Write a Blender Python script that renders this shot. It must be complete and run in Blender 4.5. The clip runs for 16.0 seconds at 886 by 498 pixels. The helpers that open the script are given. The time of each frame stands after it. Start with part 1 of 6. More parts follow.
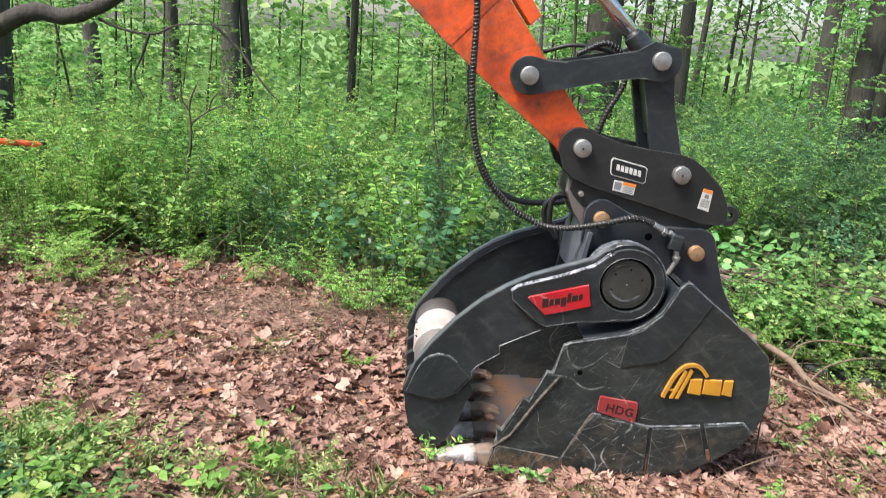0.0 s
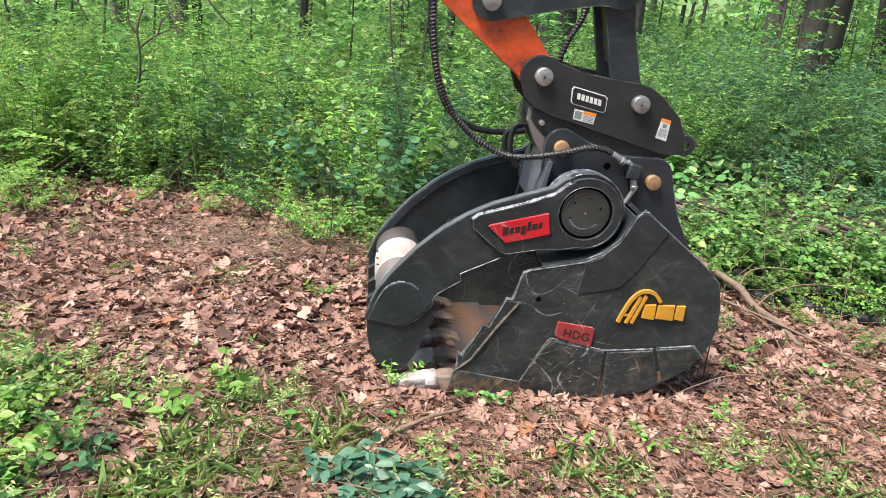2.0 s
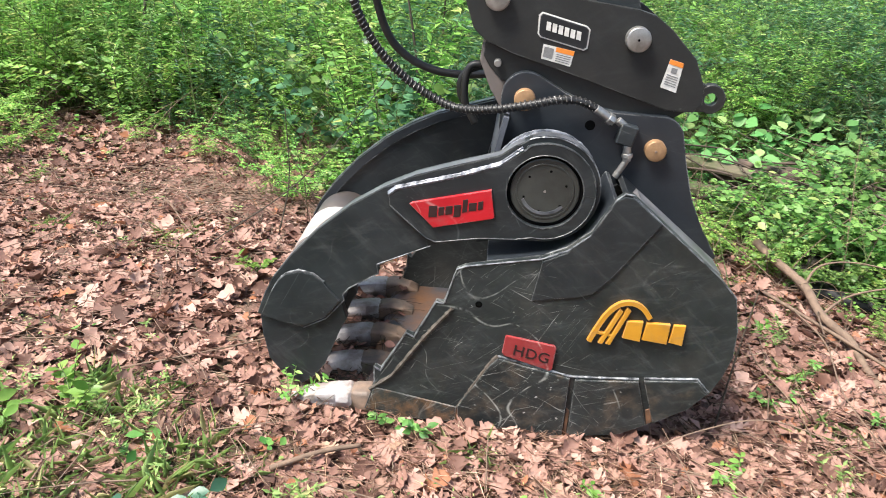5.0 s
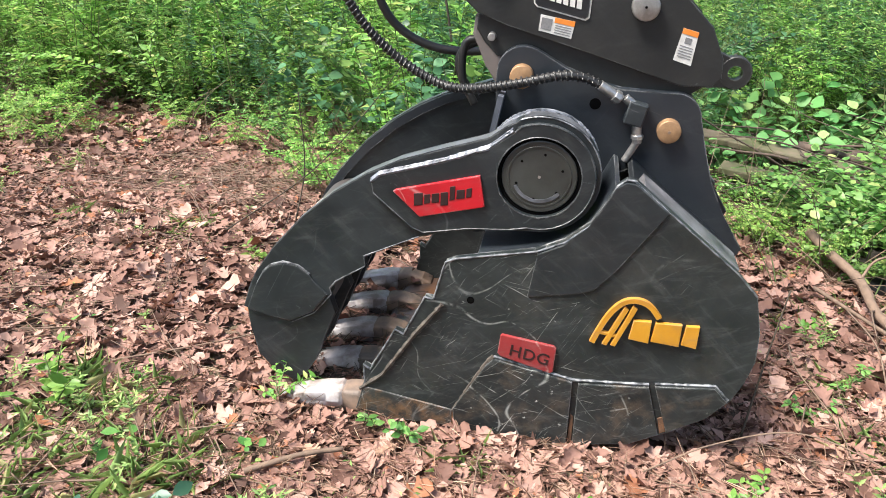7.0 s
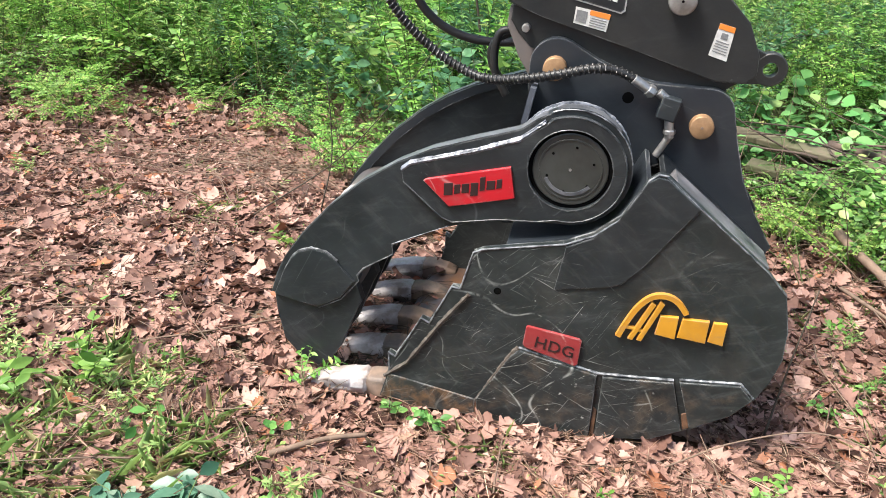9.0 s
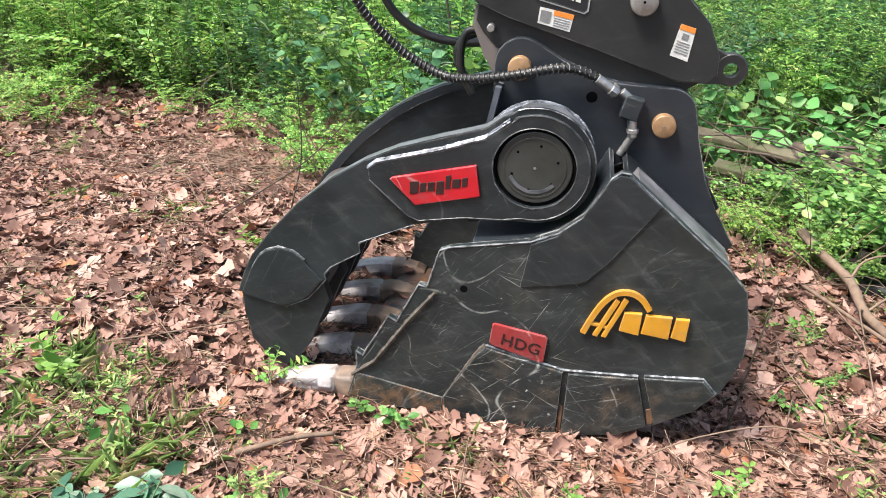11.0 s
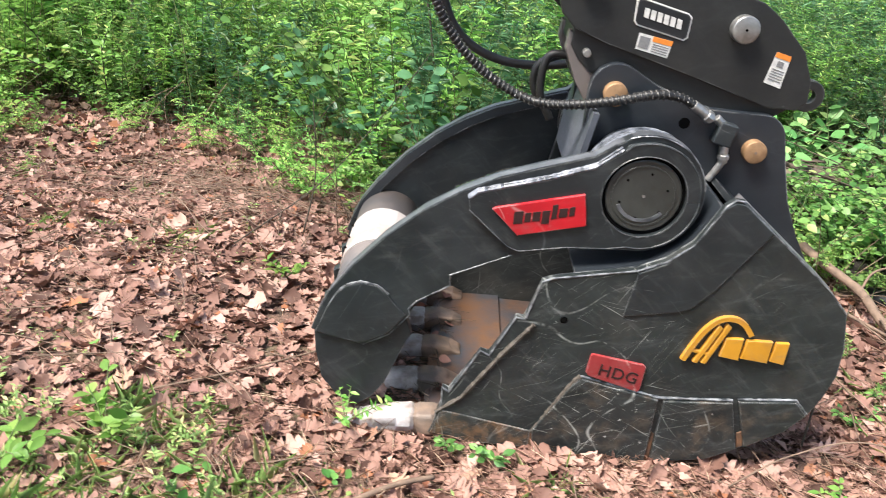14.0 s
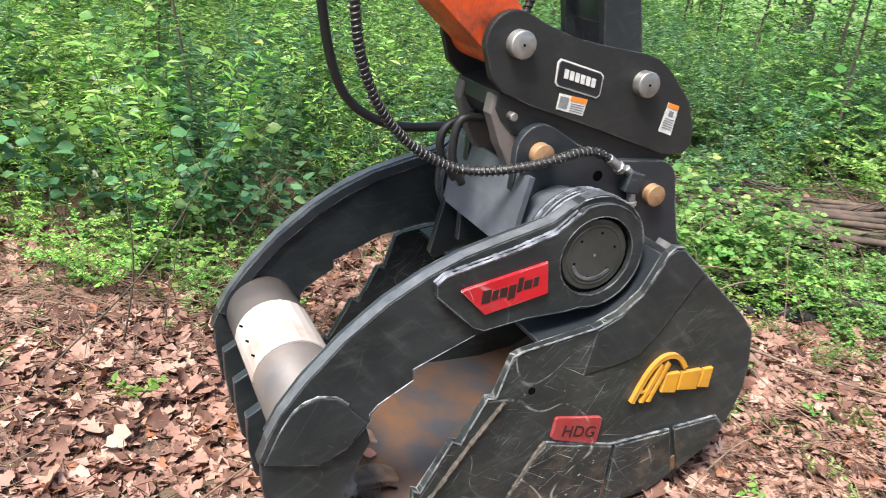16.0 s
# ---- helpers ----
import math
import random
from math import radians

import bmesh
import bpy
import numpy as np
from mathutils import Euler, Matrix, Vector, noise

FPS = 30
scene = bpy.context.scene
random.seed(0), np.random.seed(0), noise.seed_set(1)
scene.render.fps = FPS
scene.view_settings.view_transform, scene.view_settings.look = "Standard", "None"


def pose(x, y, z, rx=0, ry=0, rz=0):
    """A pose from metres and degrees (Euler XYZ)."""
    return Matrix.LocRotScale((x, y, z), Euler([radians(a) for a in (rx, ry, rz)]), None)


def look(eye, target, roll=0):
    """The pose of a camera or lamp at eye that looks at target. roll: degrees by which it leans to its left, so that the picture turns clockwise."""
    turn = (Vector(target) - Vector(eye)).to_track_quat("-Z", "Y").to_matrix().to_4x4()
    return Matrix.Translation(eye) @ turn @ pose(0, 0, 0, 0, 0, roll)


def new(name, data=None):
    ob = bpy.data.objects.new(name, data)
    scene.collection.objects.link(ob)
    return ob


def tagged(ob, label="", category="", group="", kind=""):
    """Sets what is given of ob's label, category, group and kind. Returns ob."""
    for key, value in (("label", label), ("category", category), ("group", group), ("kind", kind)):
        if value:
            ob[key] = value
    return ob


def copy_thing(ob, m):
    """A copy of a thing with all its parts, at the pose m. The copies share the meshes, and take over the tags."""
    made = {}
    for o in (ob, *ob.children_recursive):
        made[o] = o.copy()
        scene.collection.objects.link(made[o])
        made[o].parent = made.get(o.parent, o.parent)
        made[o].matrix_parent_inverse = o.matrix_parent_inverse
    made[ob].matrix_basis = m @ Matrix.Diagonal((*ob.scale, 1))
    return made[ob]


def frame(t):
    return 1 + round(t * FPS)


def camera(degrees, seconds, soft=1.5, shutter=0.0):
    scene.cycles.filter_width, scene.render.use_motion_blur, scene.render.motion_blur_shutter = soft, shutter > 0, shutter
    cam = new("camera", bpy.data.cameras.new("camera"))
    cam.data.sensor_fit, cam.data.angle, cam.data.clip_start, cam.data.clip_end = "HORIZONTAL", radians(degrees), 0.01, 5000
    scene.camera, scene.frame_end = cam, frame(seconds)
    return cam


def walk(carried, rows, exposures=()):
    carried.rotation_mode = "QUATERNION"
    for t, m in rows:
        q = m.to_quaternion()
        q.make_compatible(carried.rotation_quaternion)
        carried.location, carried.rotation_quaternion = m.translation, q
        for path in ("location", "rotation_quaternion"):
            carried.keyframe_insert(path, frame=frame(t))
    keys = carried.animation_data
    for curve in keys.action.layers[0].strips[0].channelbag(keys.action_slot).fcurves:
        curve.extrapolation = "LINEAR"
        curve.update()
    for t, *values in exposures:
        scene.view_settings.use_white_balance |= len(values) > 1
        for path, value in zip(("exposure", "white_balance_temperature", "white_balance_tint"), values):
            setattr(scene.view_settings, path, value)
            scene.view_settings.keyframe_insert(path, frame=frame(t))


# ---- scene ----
cam = camera(58.5, 16.0, soft=0.9, shutter=0.4)
PATH = [
    (0, (-0.769, -2.857, 1.661), (-0.696, -0.928, 1.14), 3.8),
    (0.5, (-0.797, -2.871, 1.649), (-0.698, -0.971, 1.032), 4.2),
    (1, (-0.803, -2.86, 1.647), (-0.663, -0.982, 0.972), 4.7),
    (1.5, (-0.799, -2.858, 1.649), (-0.626, -0.988, 0.962), 5.1),
    (2, (-0.794, -2.874, 1.656), (-0.599, -1.004, 0.977), 4.9),
    (2.5, (-0.722, -2.844, 1.659), (-0.531, -0.969, 0.988), 3.3),
    (3, (-0.496, -2.74, 1.615), (-0.357, -0.874, 0.907), 3.9),
    (3.5, (-0.332, -2.654, 1.589), (-0.165, -0.815, 0.821), 4.7),
    (3.6, (-0.309, -2.648, 1.578), (-0.125, -0.815, 0.8), 4.8),
    (4, (-0.247, -2.431, 1.526), (-0.031, -0.617, 0.712), 6.9),
    (4.5, (-0.21, -2.216, 1.551), (-0.133, -0.402, 0.712), 6.9),
    (4.7, (-0.17, -2.153, 1.551), (-0.168, -0.336, 0.717), 5.8),
    (6.8, (0.124, -1.88, 1.49), (-0.158, -0.104, 0.614), 1.9),
    (7, (0.126, -1.877, 1.493), (-0.157, -0.102, 0.616), 1.9),
    (7.5, (0.122, -1.872, 1.495), (-0.158, -0.098, 0.614), 2.1),
    (8, (0.11, -1.875, 1.489), (-0.181, -0.106, 0.601), 2.6),
    (8.5, (0.104, -1.886, 1.491), (-0.217, -0.131, 0.587), 2.9),
    (9, (0.099, -1.89, 1.494), (-0.225, -0.134, 0.594), 2.8),
    (9.5, (0.102, -1.893, 1.491), (-0.206, -0.137, 0.585), 2.7),
    (10, (0.108, -1.897, 1.493), (-0.171, -0.141, 0.578), 3.2),
    (10.2, (0.111, -1.896, 1.496), (-0.152, -0.135, 0.585), 3.4),
    (12.3, (0.149, -1.909, 1.45), (-0.145, -0.135, 0.575), 3.7),
    (12.5, (0.14, -1.906, 1.443), (-0.163, -0.136, 0.562), 3.8),
    (13, (0.036, -1.875, 1.427), (-0.214, -0.108, 0.523), 5.3),
    (13.5, (-0.253, -1.855, 1.453), (-0.271, -0.059, 0.572), 7.0),
    (14, (-0.45, -1.857, 1.469), (-0.436, -0.048, 0.616), 5.9),
    (14.5, (-0.621, -1.692, 1.418), (-0.622, 0.136, 0.607), 2.0),
    (15, (-0.771, -1.485, 1.434), (-0.474, 0.335, 0.658), 2.6),
    (15.5, (-1.005, -1.464, 1.443), (-0.352, 0.274, 0.7), 5.8),
    (16, (-1.146, -1.486, 1.485), (-0.312, 0.18, 0.757), 7.4),
]
walk(cam, [(t, look(eye, target, roll)) for t, eye, target, roll in PATH], exposures=((0.0, 1.38), (3.0, 1.42), (4.5, 1.52), (7.0, 1.58), (12.5, 1.6), (15.0, 1.58), (16.0, 1.57)))

# ---- daylight ----
world = bpy.data.worlds.new("world")
scene.world = world
world.use_nodes = True
wn = world.node_tree.nodes
sky = wn.new("ShaderNodeTexSky")
sky.sky_type = "NISHITA"
sky.sun_disc = False
SUN_EL, SUN_AZ = radians(60), radians(238)
sky.sun_elevation, sky.sun_rotation = SUN_EL, SUN_AZ
sky.dust_density = 2.5
world.node_tree.links.new(sky.outputs[0], wn["Background"].inputs[0])
wn["Background"].inputs[1].default_value = 0.115
sun = new("sun", bpy.data.lights.new("sun", "SUN"))
sun.data.energy, sun.data.angle, sun.data.color = 3.5, radians(20), (1.0, 0.95, 0.88)
to_sun = Vector((math.sin(SUN_AZ) * math.cos(SUN_EL), math.cos(SUN_AZ) * math.cos(SUN_EL), math.sin(SUN_EL)))
sun.matrix_world = look(to_sun * 30, (0, 0, 0))



# ---- materials ----
def material(name):
    m = bpy.data.materials.new(name)
    m.use_nodes = True
    return m, m.node_tree, m.node_tree.nodes["Principled BSDF"]


def node(tree, kind, **inputs):
    n = tree.nodes.new("ShaderNode" + kind)
    for key, value in inputs.items():
        key = key.replace("_", " ")
        if isinstance(value, bpy.types.NodeSocket):
            tree.links.new(value, n.inputs[key])
        else:
            n.inputs[key].default_value = value
    return n


def mix(tree, fac, a, b):
    n = tree.nodes.new("ShaderNodeMix")
    n.data_type = "RGBA"
    for sock, value in ((n.inputs[0], fac), (n.inputs[6], a), (n.inputs[7], b)):
        if isinstance(value, bpy.types.NodeSocket):
            tree.links.new(value, sock)
        else:
            sock.default_value = value if isinstance(value, float) else (*value, 1)
    return n.outputs[2]


def ramp(tree, fac, *stops):
    n = tree.nodes.new("ShaderNodeValToRGB")
    el = n.color_ramp.elements
    while len(el) < len(stops):
        el.new(0.5)
    for e, (p, c) in zip(el, stops):
        e.position, e.color = p, (*(c if isinstance(c, tuple) else (c, c, c)), 1)
    tree.links.new(fac, n.inputs[0])
    return n.outputs[0]


def math_node(tree, op, a, b):
    n = tree.nodes.new("ShaderNodeMath")
    n.operation = op
    for sock, value in zip(n.inputs, (a, b)):
        if isinstance(value, bpy.types.NodeSocket):
            tree.links.new(value, sock)
        else:
            sock.default_value = value
    return n.outputs[0]


def coords(tree, scale=(1, 1, 1), turn=(0, 0, 0), shift=(0, 0, 0)):
    c = tree.nodes.new("ShaderNodeTexCoord")
    t = node(tree, "Mapping", Vector=c.outputs["Object"])
    t.inputs["Rotation"].default_value = turn
    m = node(tree, "Mapping", Vector=t.outputs[0])
    m.inputs["Scale"].default_value, m.inputs["Location"].default_value = scale, shift
    return m.outputs[0]


def noise_tex(tree, vec, scale, detail=4.0, rough=0.6):
    return node(tree, "TexNoise", Vector=vec, Scale=scale, Detail=detail, Roughness=rough).outputs["Fac"]


def bump(tree, bsdf, height, strength, distance):
    b = node(tree, "Bump", Height=height, Strength=strength, Distance=distance)
    tree.links.new(b.outputs[0], bsdf.inputs["Normal"])


def paint(name, c1, c2, rough, scratch, scratch_colour=(0.3, 0.3, 0.29), dirt=0.25, dirt_colour=(0.13, 0.115, 0.095), rub=0.0, edge_gleam_wear=0.0, mud=0.0, dirt_scale=4.0):
    """Coated steel with brush marks, scratches and rubbed-on earth."""
    m, t, b = material(name)
    base = mix(t, ramp(t, noise_tex(t, coords(t), 7.0), (0.35, 0.0), (0.7, 1.0)), c1, c2)
    dust = ramp(t, noise_tex(t, coords(t, shift=(3, 1, 5)), dirt_scale, 8.0, 0.7), (0.5 - mud, 0.0), (0.78 - mud * 1.6, dirt))
    base = mix(t, dust, base, dirt_colour)
    for turn, shift in ((0.5, 2.0), (-0.7, 6.0), (0.15, 9.0)):
        smear = noise_tex(t, coords(t, (6, 6, 30), (0, turn, 0), (shift, 1, shift)), 1.0, 7.0, 0.72)
        base = mix(t, ramp(t, smear, (0.54, 0.0), (0.82, min(scratch * 0.75, 0.5))), base, (0.115, 0.122, 0.12))
    patch = ramp(t, noise_tex(t, coords(t, shift=(7, 2, 1)), 2.3, 3.0), (0.45 - rub, 0.0), (0.66 - rub, 1.0))
    broken = ramp(t, noise_tex(t, coords(t, shift=(2, 5, 8)), 21.0, 4.0, 0.7), (0.44, 0.0), (0.58, 1.0))
    lines = None
    for k, (turn, along, across, cut) in enumerate(((0.35, 4.2, 210, 0.735), (-0.45, 5.8, 170, 0.745), (1.1, 5.6, 260, 0.74), (0.75, 7.0, 330, 0.73), (-0.15, 4.8, 240, 0.735))):
        v = coords(t, (along, along, across), (0, turn, 0), (k * 3.1, 0, k * 1.7))
        nz = node(t, "TexNoise", Vector=v, Scale=1.0, Detail=2.0, Roughness=0.5, Distortion=0.9)
        one = ramp(t, nz.outputs["Fac"], (cut - rub, 0.0), (cut - rub + 0.07, 1.0))
        lines = one if lines is None else math_node(t, "MAXIMUM", lines, one)
    for scale, width, shift in ((1.7, 0.002, 3.0), (2.9, 0.003, 11.0)):
        # curved scuffs left by brush and stones
        bend = node(t, "TexNoise", Vector=coords(t, (1, 0.3, 1), shift=(shift, 0, shift)), Scale=scale, Detail=0.6, Roughness=0.4, Distortion=0.5)
        off = math_node(t, "ABSOLUTE", math_node(t, "SUBTRACT", bend.outputs["Fac"], 0.5), 0.0)
        one = math_node(t, "MULTIPLY", ramp(t, off, (0.0, 0.75), (width, 0.0)), broken)
        lines = math_node(t, "MAXIMUM", lines, one)
    nick = ramp(t, noise_tex(t, coords(t, shift=(9, 3, 4)), 48.0, 3.0, 0.6), (0.71 - rub * 0.5, 0.0), (0.77 - rub * 0.5, 1.0))
    lines = math_node(t, "MAXIMUM", lines, nick)
    lines = math_node(t, "MULTIPLY", math_node(t, "MULTIPLY", lines, patch), scratch)
    base = mix(t, lines, base, scratch_colour)
    if edge_gleam_wear:
        # paint rubbed off along the edges, their gloss highlights painted in with it
        soft = node(t, "Bevel", Radius=0.006)
        soft.samples = 4
        geo = t.nodes.new("ShaderNodeNewGeometry")
        dot = t.nodes.new("ShaderNodeVectorMath")
        dot.operation = "DOT_PRODUCT"
        t.links.new(soft.outputs[0], dot.inputs[0])
        t.links.new(geo.outputs["Normal"], dot.inputs[1])
        rim = ramp(t, dot.outputs["Value"], (0.78, 1.0), (0.975, 0.0))
        chips = ramp(t, noise_tex(t, coords(t, shift=(1, 8, 2)), 13.0, 6.0, 0.7), (0.42, 0.0), (0.6, edge_gleam_wear))
        base = mix(t, math_node(t, "MULTIPLY", rim, chips), base, (0.34, 0.345, 0.34))
    b.inputs["Specular IOR Level"].default_value = 0.48
    t.links.new(base, b.inputs["Base Color"])
    fine = noise_tex(t, coords(t), 90.0, 5.0)
    t.links.new(math_node(t, "ADD", math_node(t, "MULTIPLY", fine, 0.25), rough - 0.1), b.inputs["Roughness"])
    bump(t, b, math_node(t, "SUBTRACT", fine, lines), 0.15, 0.002)
    return m


def plain(name, colour, rough, metal=0.0, vary=0.25, scale=20.0, grain=0.1, tint=None, band=(0.3, 0.7)):
    m, t, b = material(name)
    n = noise_tex(t, coords(t), scale, 6.0)
    dark = tint or tuple(c * (1 - vary * 2) for c in colour)
    t.links.new(mix(t, ramp(t, n, (band[0], 0.0), (band[1], 1.0)), dark, colour), b.inputs["Base Color"])
    b.inputs["Metallic"].default_value = metal
    t.links.new(math_node(t, "ADD", math_node(t, "MULTIPLY", n, 0.3), rough - 0.15), b.inputs["Roughness"])
    bump(t, b, noise_tex(t, coords(t), scale * 6, 4.0), grain, 0.002)
    return m


BLACK = paint("black_paint", (0.0105, 0.014, 0.0162), (0.021, 0.026, 0.029), 0.34, 0.4, (0.24, 0.25, 0.25), 0.08, rub=0.005, edge_gleam_wear=0.45)
WORN = paint("worn_black_paint", (0.012, 0.0158, 0.0165), (0.026, 0.032, 0.0325), 0.36, 0.85, (0.36, 0.37, 0.345), 0.3, rub=0.04, edge_gleam_wear=0.75)
SCUFFED = paint("scuffed_wear_plate", (0.009, 0.012, 0.0125), (0.024, 0.029, 0.029), 0.42, 1.0, (0.38, 0.39, 0.36), 0.6, (0.17, 0.12, 0.08), rub=0.06, edge_gleam_wear=0.95, dirt_scale=10.0)
EARPAINT = paint("satin_ear_paint", (0.0145, 0.0182, 0.023), (0.0215, 0.026, 0.0315), 0.34, 0.12, dirt=0.05, edge_gleam_wear=0.8)
MUDDY = paint("muddy_worn_paint", (0.012, 0.0145, 0.0145), (0.036, 0.037, 0.033), 0.48, 0.9, (0.38, 0.37, 0.34), 0.9, (0.26, 0.135, 0.06), rub=0.08, edge_gleam_wear=0.9, mud=0.035, dirt_scale=11.0)
SMOOTH = paint("smooth_black_paint", (0.0075, 0.0095, 0.012), (0.012, 0.0145, 0.017), 0.32, 0.12, dirt=0.05, edge_gleam_wear=0.4)
GREYBLACK = paint("coupler_paint", (0.009, 0.0098, 0.0098), (0.0145, 0.0152, 0.0145), 0.48, 0.12, dirt=0.08, edge_gleam_wear=0.3)
ORANGE = paint("orange_paint", (0.6, 0.07, 0.011), (0.72, 0.105, 0.016), 0.4, 0.95, (0.05, 0.03, 0.022), 0.9, (0.06, 0.028, 0.018), rub=0.05, mud=0.05, dirt_scale=9.0)
RED = paint("red_paint", (0.35, 0.005, 0.012), (0.46, 0.009, 0.017), 0.4, 0.4, (0.62, 0.5, 0.47), 0.12, edge_gleam_wear=0.95)
REDWORN = paint("faded_red_paint", (0.2, 0.018, 0.02), (0.29, 0.032, 0.032), 0.5, 0.6, (0.5, 0.4, 0.36), 0.3, edge_gleam_wear=0.7)
YELLOW = paint("yellow_paint", (0.42, 0.19, 0.012), (0.55, 0.26, 0.02), 0.45, 0.6, (0.2, 0.13, 0.05), 0.5, edge_gleam_wear=0.5)
# bare steel, kept bright to paint the highlights along edges as well
EDGE = plain("bare_edge_highlight", (0.27, 0.28, 0.29), 0.38, 0.35, 0.42, 40, 0.1, (0.04, 0.043, 0.046), (0.35, 0.62))
# pale blue-grey that paints the highlights on glossy ridges
GLEAMLINE = plain("ridge_highlight", (0.26, 0.275, 0.31), 0.34, 0.2, 0.4, 22, 0.3, (0.05, 0.055, 0.064), (0.36, 0.62))
WELD = plain("weld_bead", (0.11, 0.092, 0.075), 0.6, 0.1, 0.3, 60, 0.8, (0.035, 0.028, 0.022))
HUBCAP = plain("greasy_hub_cover", (0.05, 0.054, 0.05), 0.34, 0.15, 0.2, 12, 0.3)
# matt black for the painted shade of holes and gaps, and for small dark marks
DARKLINE = plain("shade_and_mark_black", (0.004, 0.004, 0.004), 0.8, 0.0, 0.2)
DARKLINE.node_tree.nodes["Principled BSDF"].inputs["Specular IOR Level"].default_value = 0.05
PIN = plain("pin_steel", (0.42, 0.41, 0.39), 0.45, 0.85, 0.2, 40, 0.2)
BRASS = plain("waxed_pin_cap", (0.42, 0.25, 0.13), 0.5, 0.45, 0.25, 30, 0.3)
CHROME = plain("chrome_rod", (0.7, 0.7, 0.7), 0.22, 1.0, 0.05, 20, 0.02)
ZINC = plain("zinc_fitting", (0.55, 0.54, 0.52), 0.42, 0.85, 0.2, 60, 0.2)
RUBBER = plain("hose_rubber", (0.014, 0.014, 0.014), 0.5, 0.0, 0.2, 60)
WRAP = plain("hose_guard", (0.028, 0.027, 0.026), 0.38, 0.0, 0.2, 60, 0.2)
GLINT = plain("hose_guard_glint", (0.3, 0.295, 0.28), 0.45, 0.2, 0.2, 60, 0.2)
TOOTH = plain("ground_tooth_steel", (0.5, 0.465, 0.465), 0.45, 0.1, 0.25, 14, 0.9, (0.24, 0.2, 0.18), (0.38, 0.62))
ADAPTER = plain("rusty_adapter", (0.25, 0.17, 0.122), 0.65, 0.1, 0.3, 11, 0.9, (0.1, 0.083, 0.072), (0.36, 0.64))
RUST = plain("rusty_mud", (0.17, 0.082, 0.04), 0.8, 0.0, 0.3, 30, 0.9, (0.05, 0.03, 0.02))
FLOORSTEEL = plain("rusty_floor_plate", (0.15, 0.075, 0.037), 0.4, 0.25, 0.3, 5.0, 0.6, (0.06, 0.062, 0.072), (0.42, 0.66))
PALERIM = plain("pale_rim_sheen", (0.15, 0.158, 0.172), 0.36, 0.2, 0.3, 18, 0.3, (0.05, 0.055, 0.062))
TUBE = plain("rubbed_grey_tube", (0.15, 0.122, 0.108), 0.55, 0.05, 0.2, 7, 0.3, (0.085, 0.08, 0.08))
# black paint made bluish grey: the sky's reflection is put into the colour
SKYSHEEN = paint("sky_sheen_grey_paint", (0.065, 0.072, 0.088), (0.115, 0.124, 0.145), 0.38, 0.4, (0.3, 0.3, 0.3), 0.2)
FLANGE = plain("lit_worn_flange", (0.26, 0.25, 0.26), 0.42, 0.3, 0.3, 9, 0.3, (0.05, 0.052, 0.056))
PAD = plain("pale_wear_pad", (0.41, 0.37, 0.35), 0.55, 0.1, 0.1, 6, 0.3, (0.34, 0.235, 0.19), (0.34, 0.54))
WHITE = plain("white_print", (0.62, 0.61, 0.58), 0.5, 0.0, 0.15, 60)
GREYPRINT = plain("grey_print", (0.2, 0.2, 0.2), 0.6, 0.0, 0.2, 200)
ORANGEPRINT = plain("orange_print", (0.7, 0.22, 0.03), 0.5, 0.0, 0.1, 60)
LETTER = plain("black_lettering", (0.03, 0.01, 0.01), 0.5, 0.0, 0.2)
PLASTIC = plain("black_plastic", (0.009, 0.01, 0.012), 0.6, 0.0, 0.2, 10)
LOG = plain("weathered_wood", (0.125, 0.085, 0.064), 0.85, 0.0, 0.3, 9, 0.9, (0.025, 0.02, 0.016))
BOARD = plain("grey_mossy_board", (0.15, 0.115, 0.085), 0.85, 0.0, 0.3, 9, 0.8, (0.06, 0.075, 0.025))
TWIG = plain("dry_twig", (0.215, 0.145, 0.102), 0.85, 0.0, 0.25, 25, 0.5)


def bark_material(name, light, dark):
    m, t, b = material(name)
    v = coords(t, (9, 9, 1.6))
    n = noise_tex(t, v, 2.6, 8.0, 0.7)
    broad = noise_tex(t, coords(t, shift=(2, 4, 1)), 1.3, 3.0)
    c = mix(t, ramp(t, n, (0.35, 0.0), (0.65, 1.0)), dark, light)
    c = mix(t, ramp(t, broad, (0.5, 0.0), (0.75, 0.5)), c, (0.10, 0.12, 0.07))
    t.links.new(c, b.inputs["Base Color"])
    b.inputs["Roughness"].default_value = 0.9
    bump(t, b, n, 0.9, 0.03)
    return m


BARK = bark_material("bark", (0.062, 0.052, 0.043), (0.018, 0.015, 0.012))
PALEBARK = bark_material("pale_bark", (0.105, 0.095, 0.083), (0.04, 0.035, 0.03))


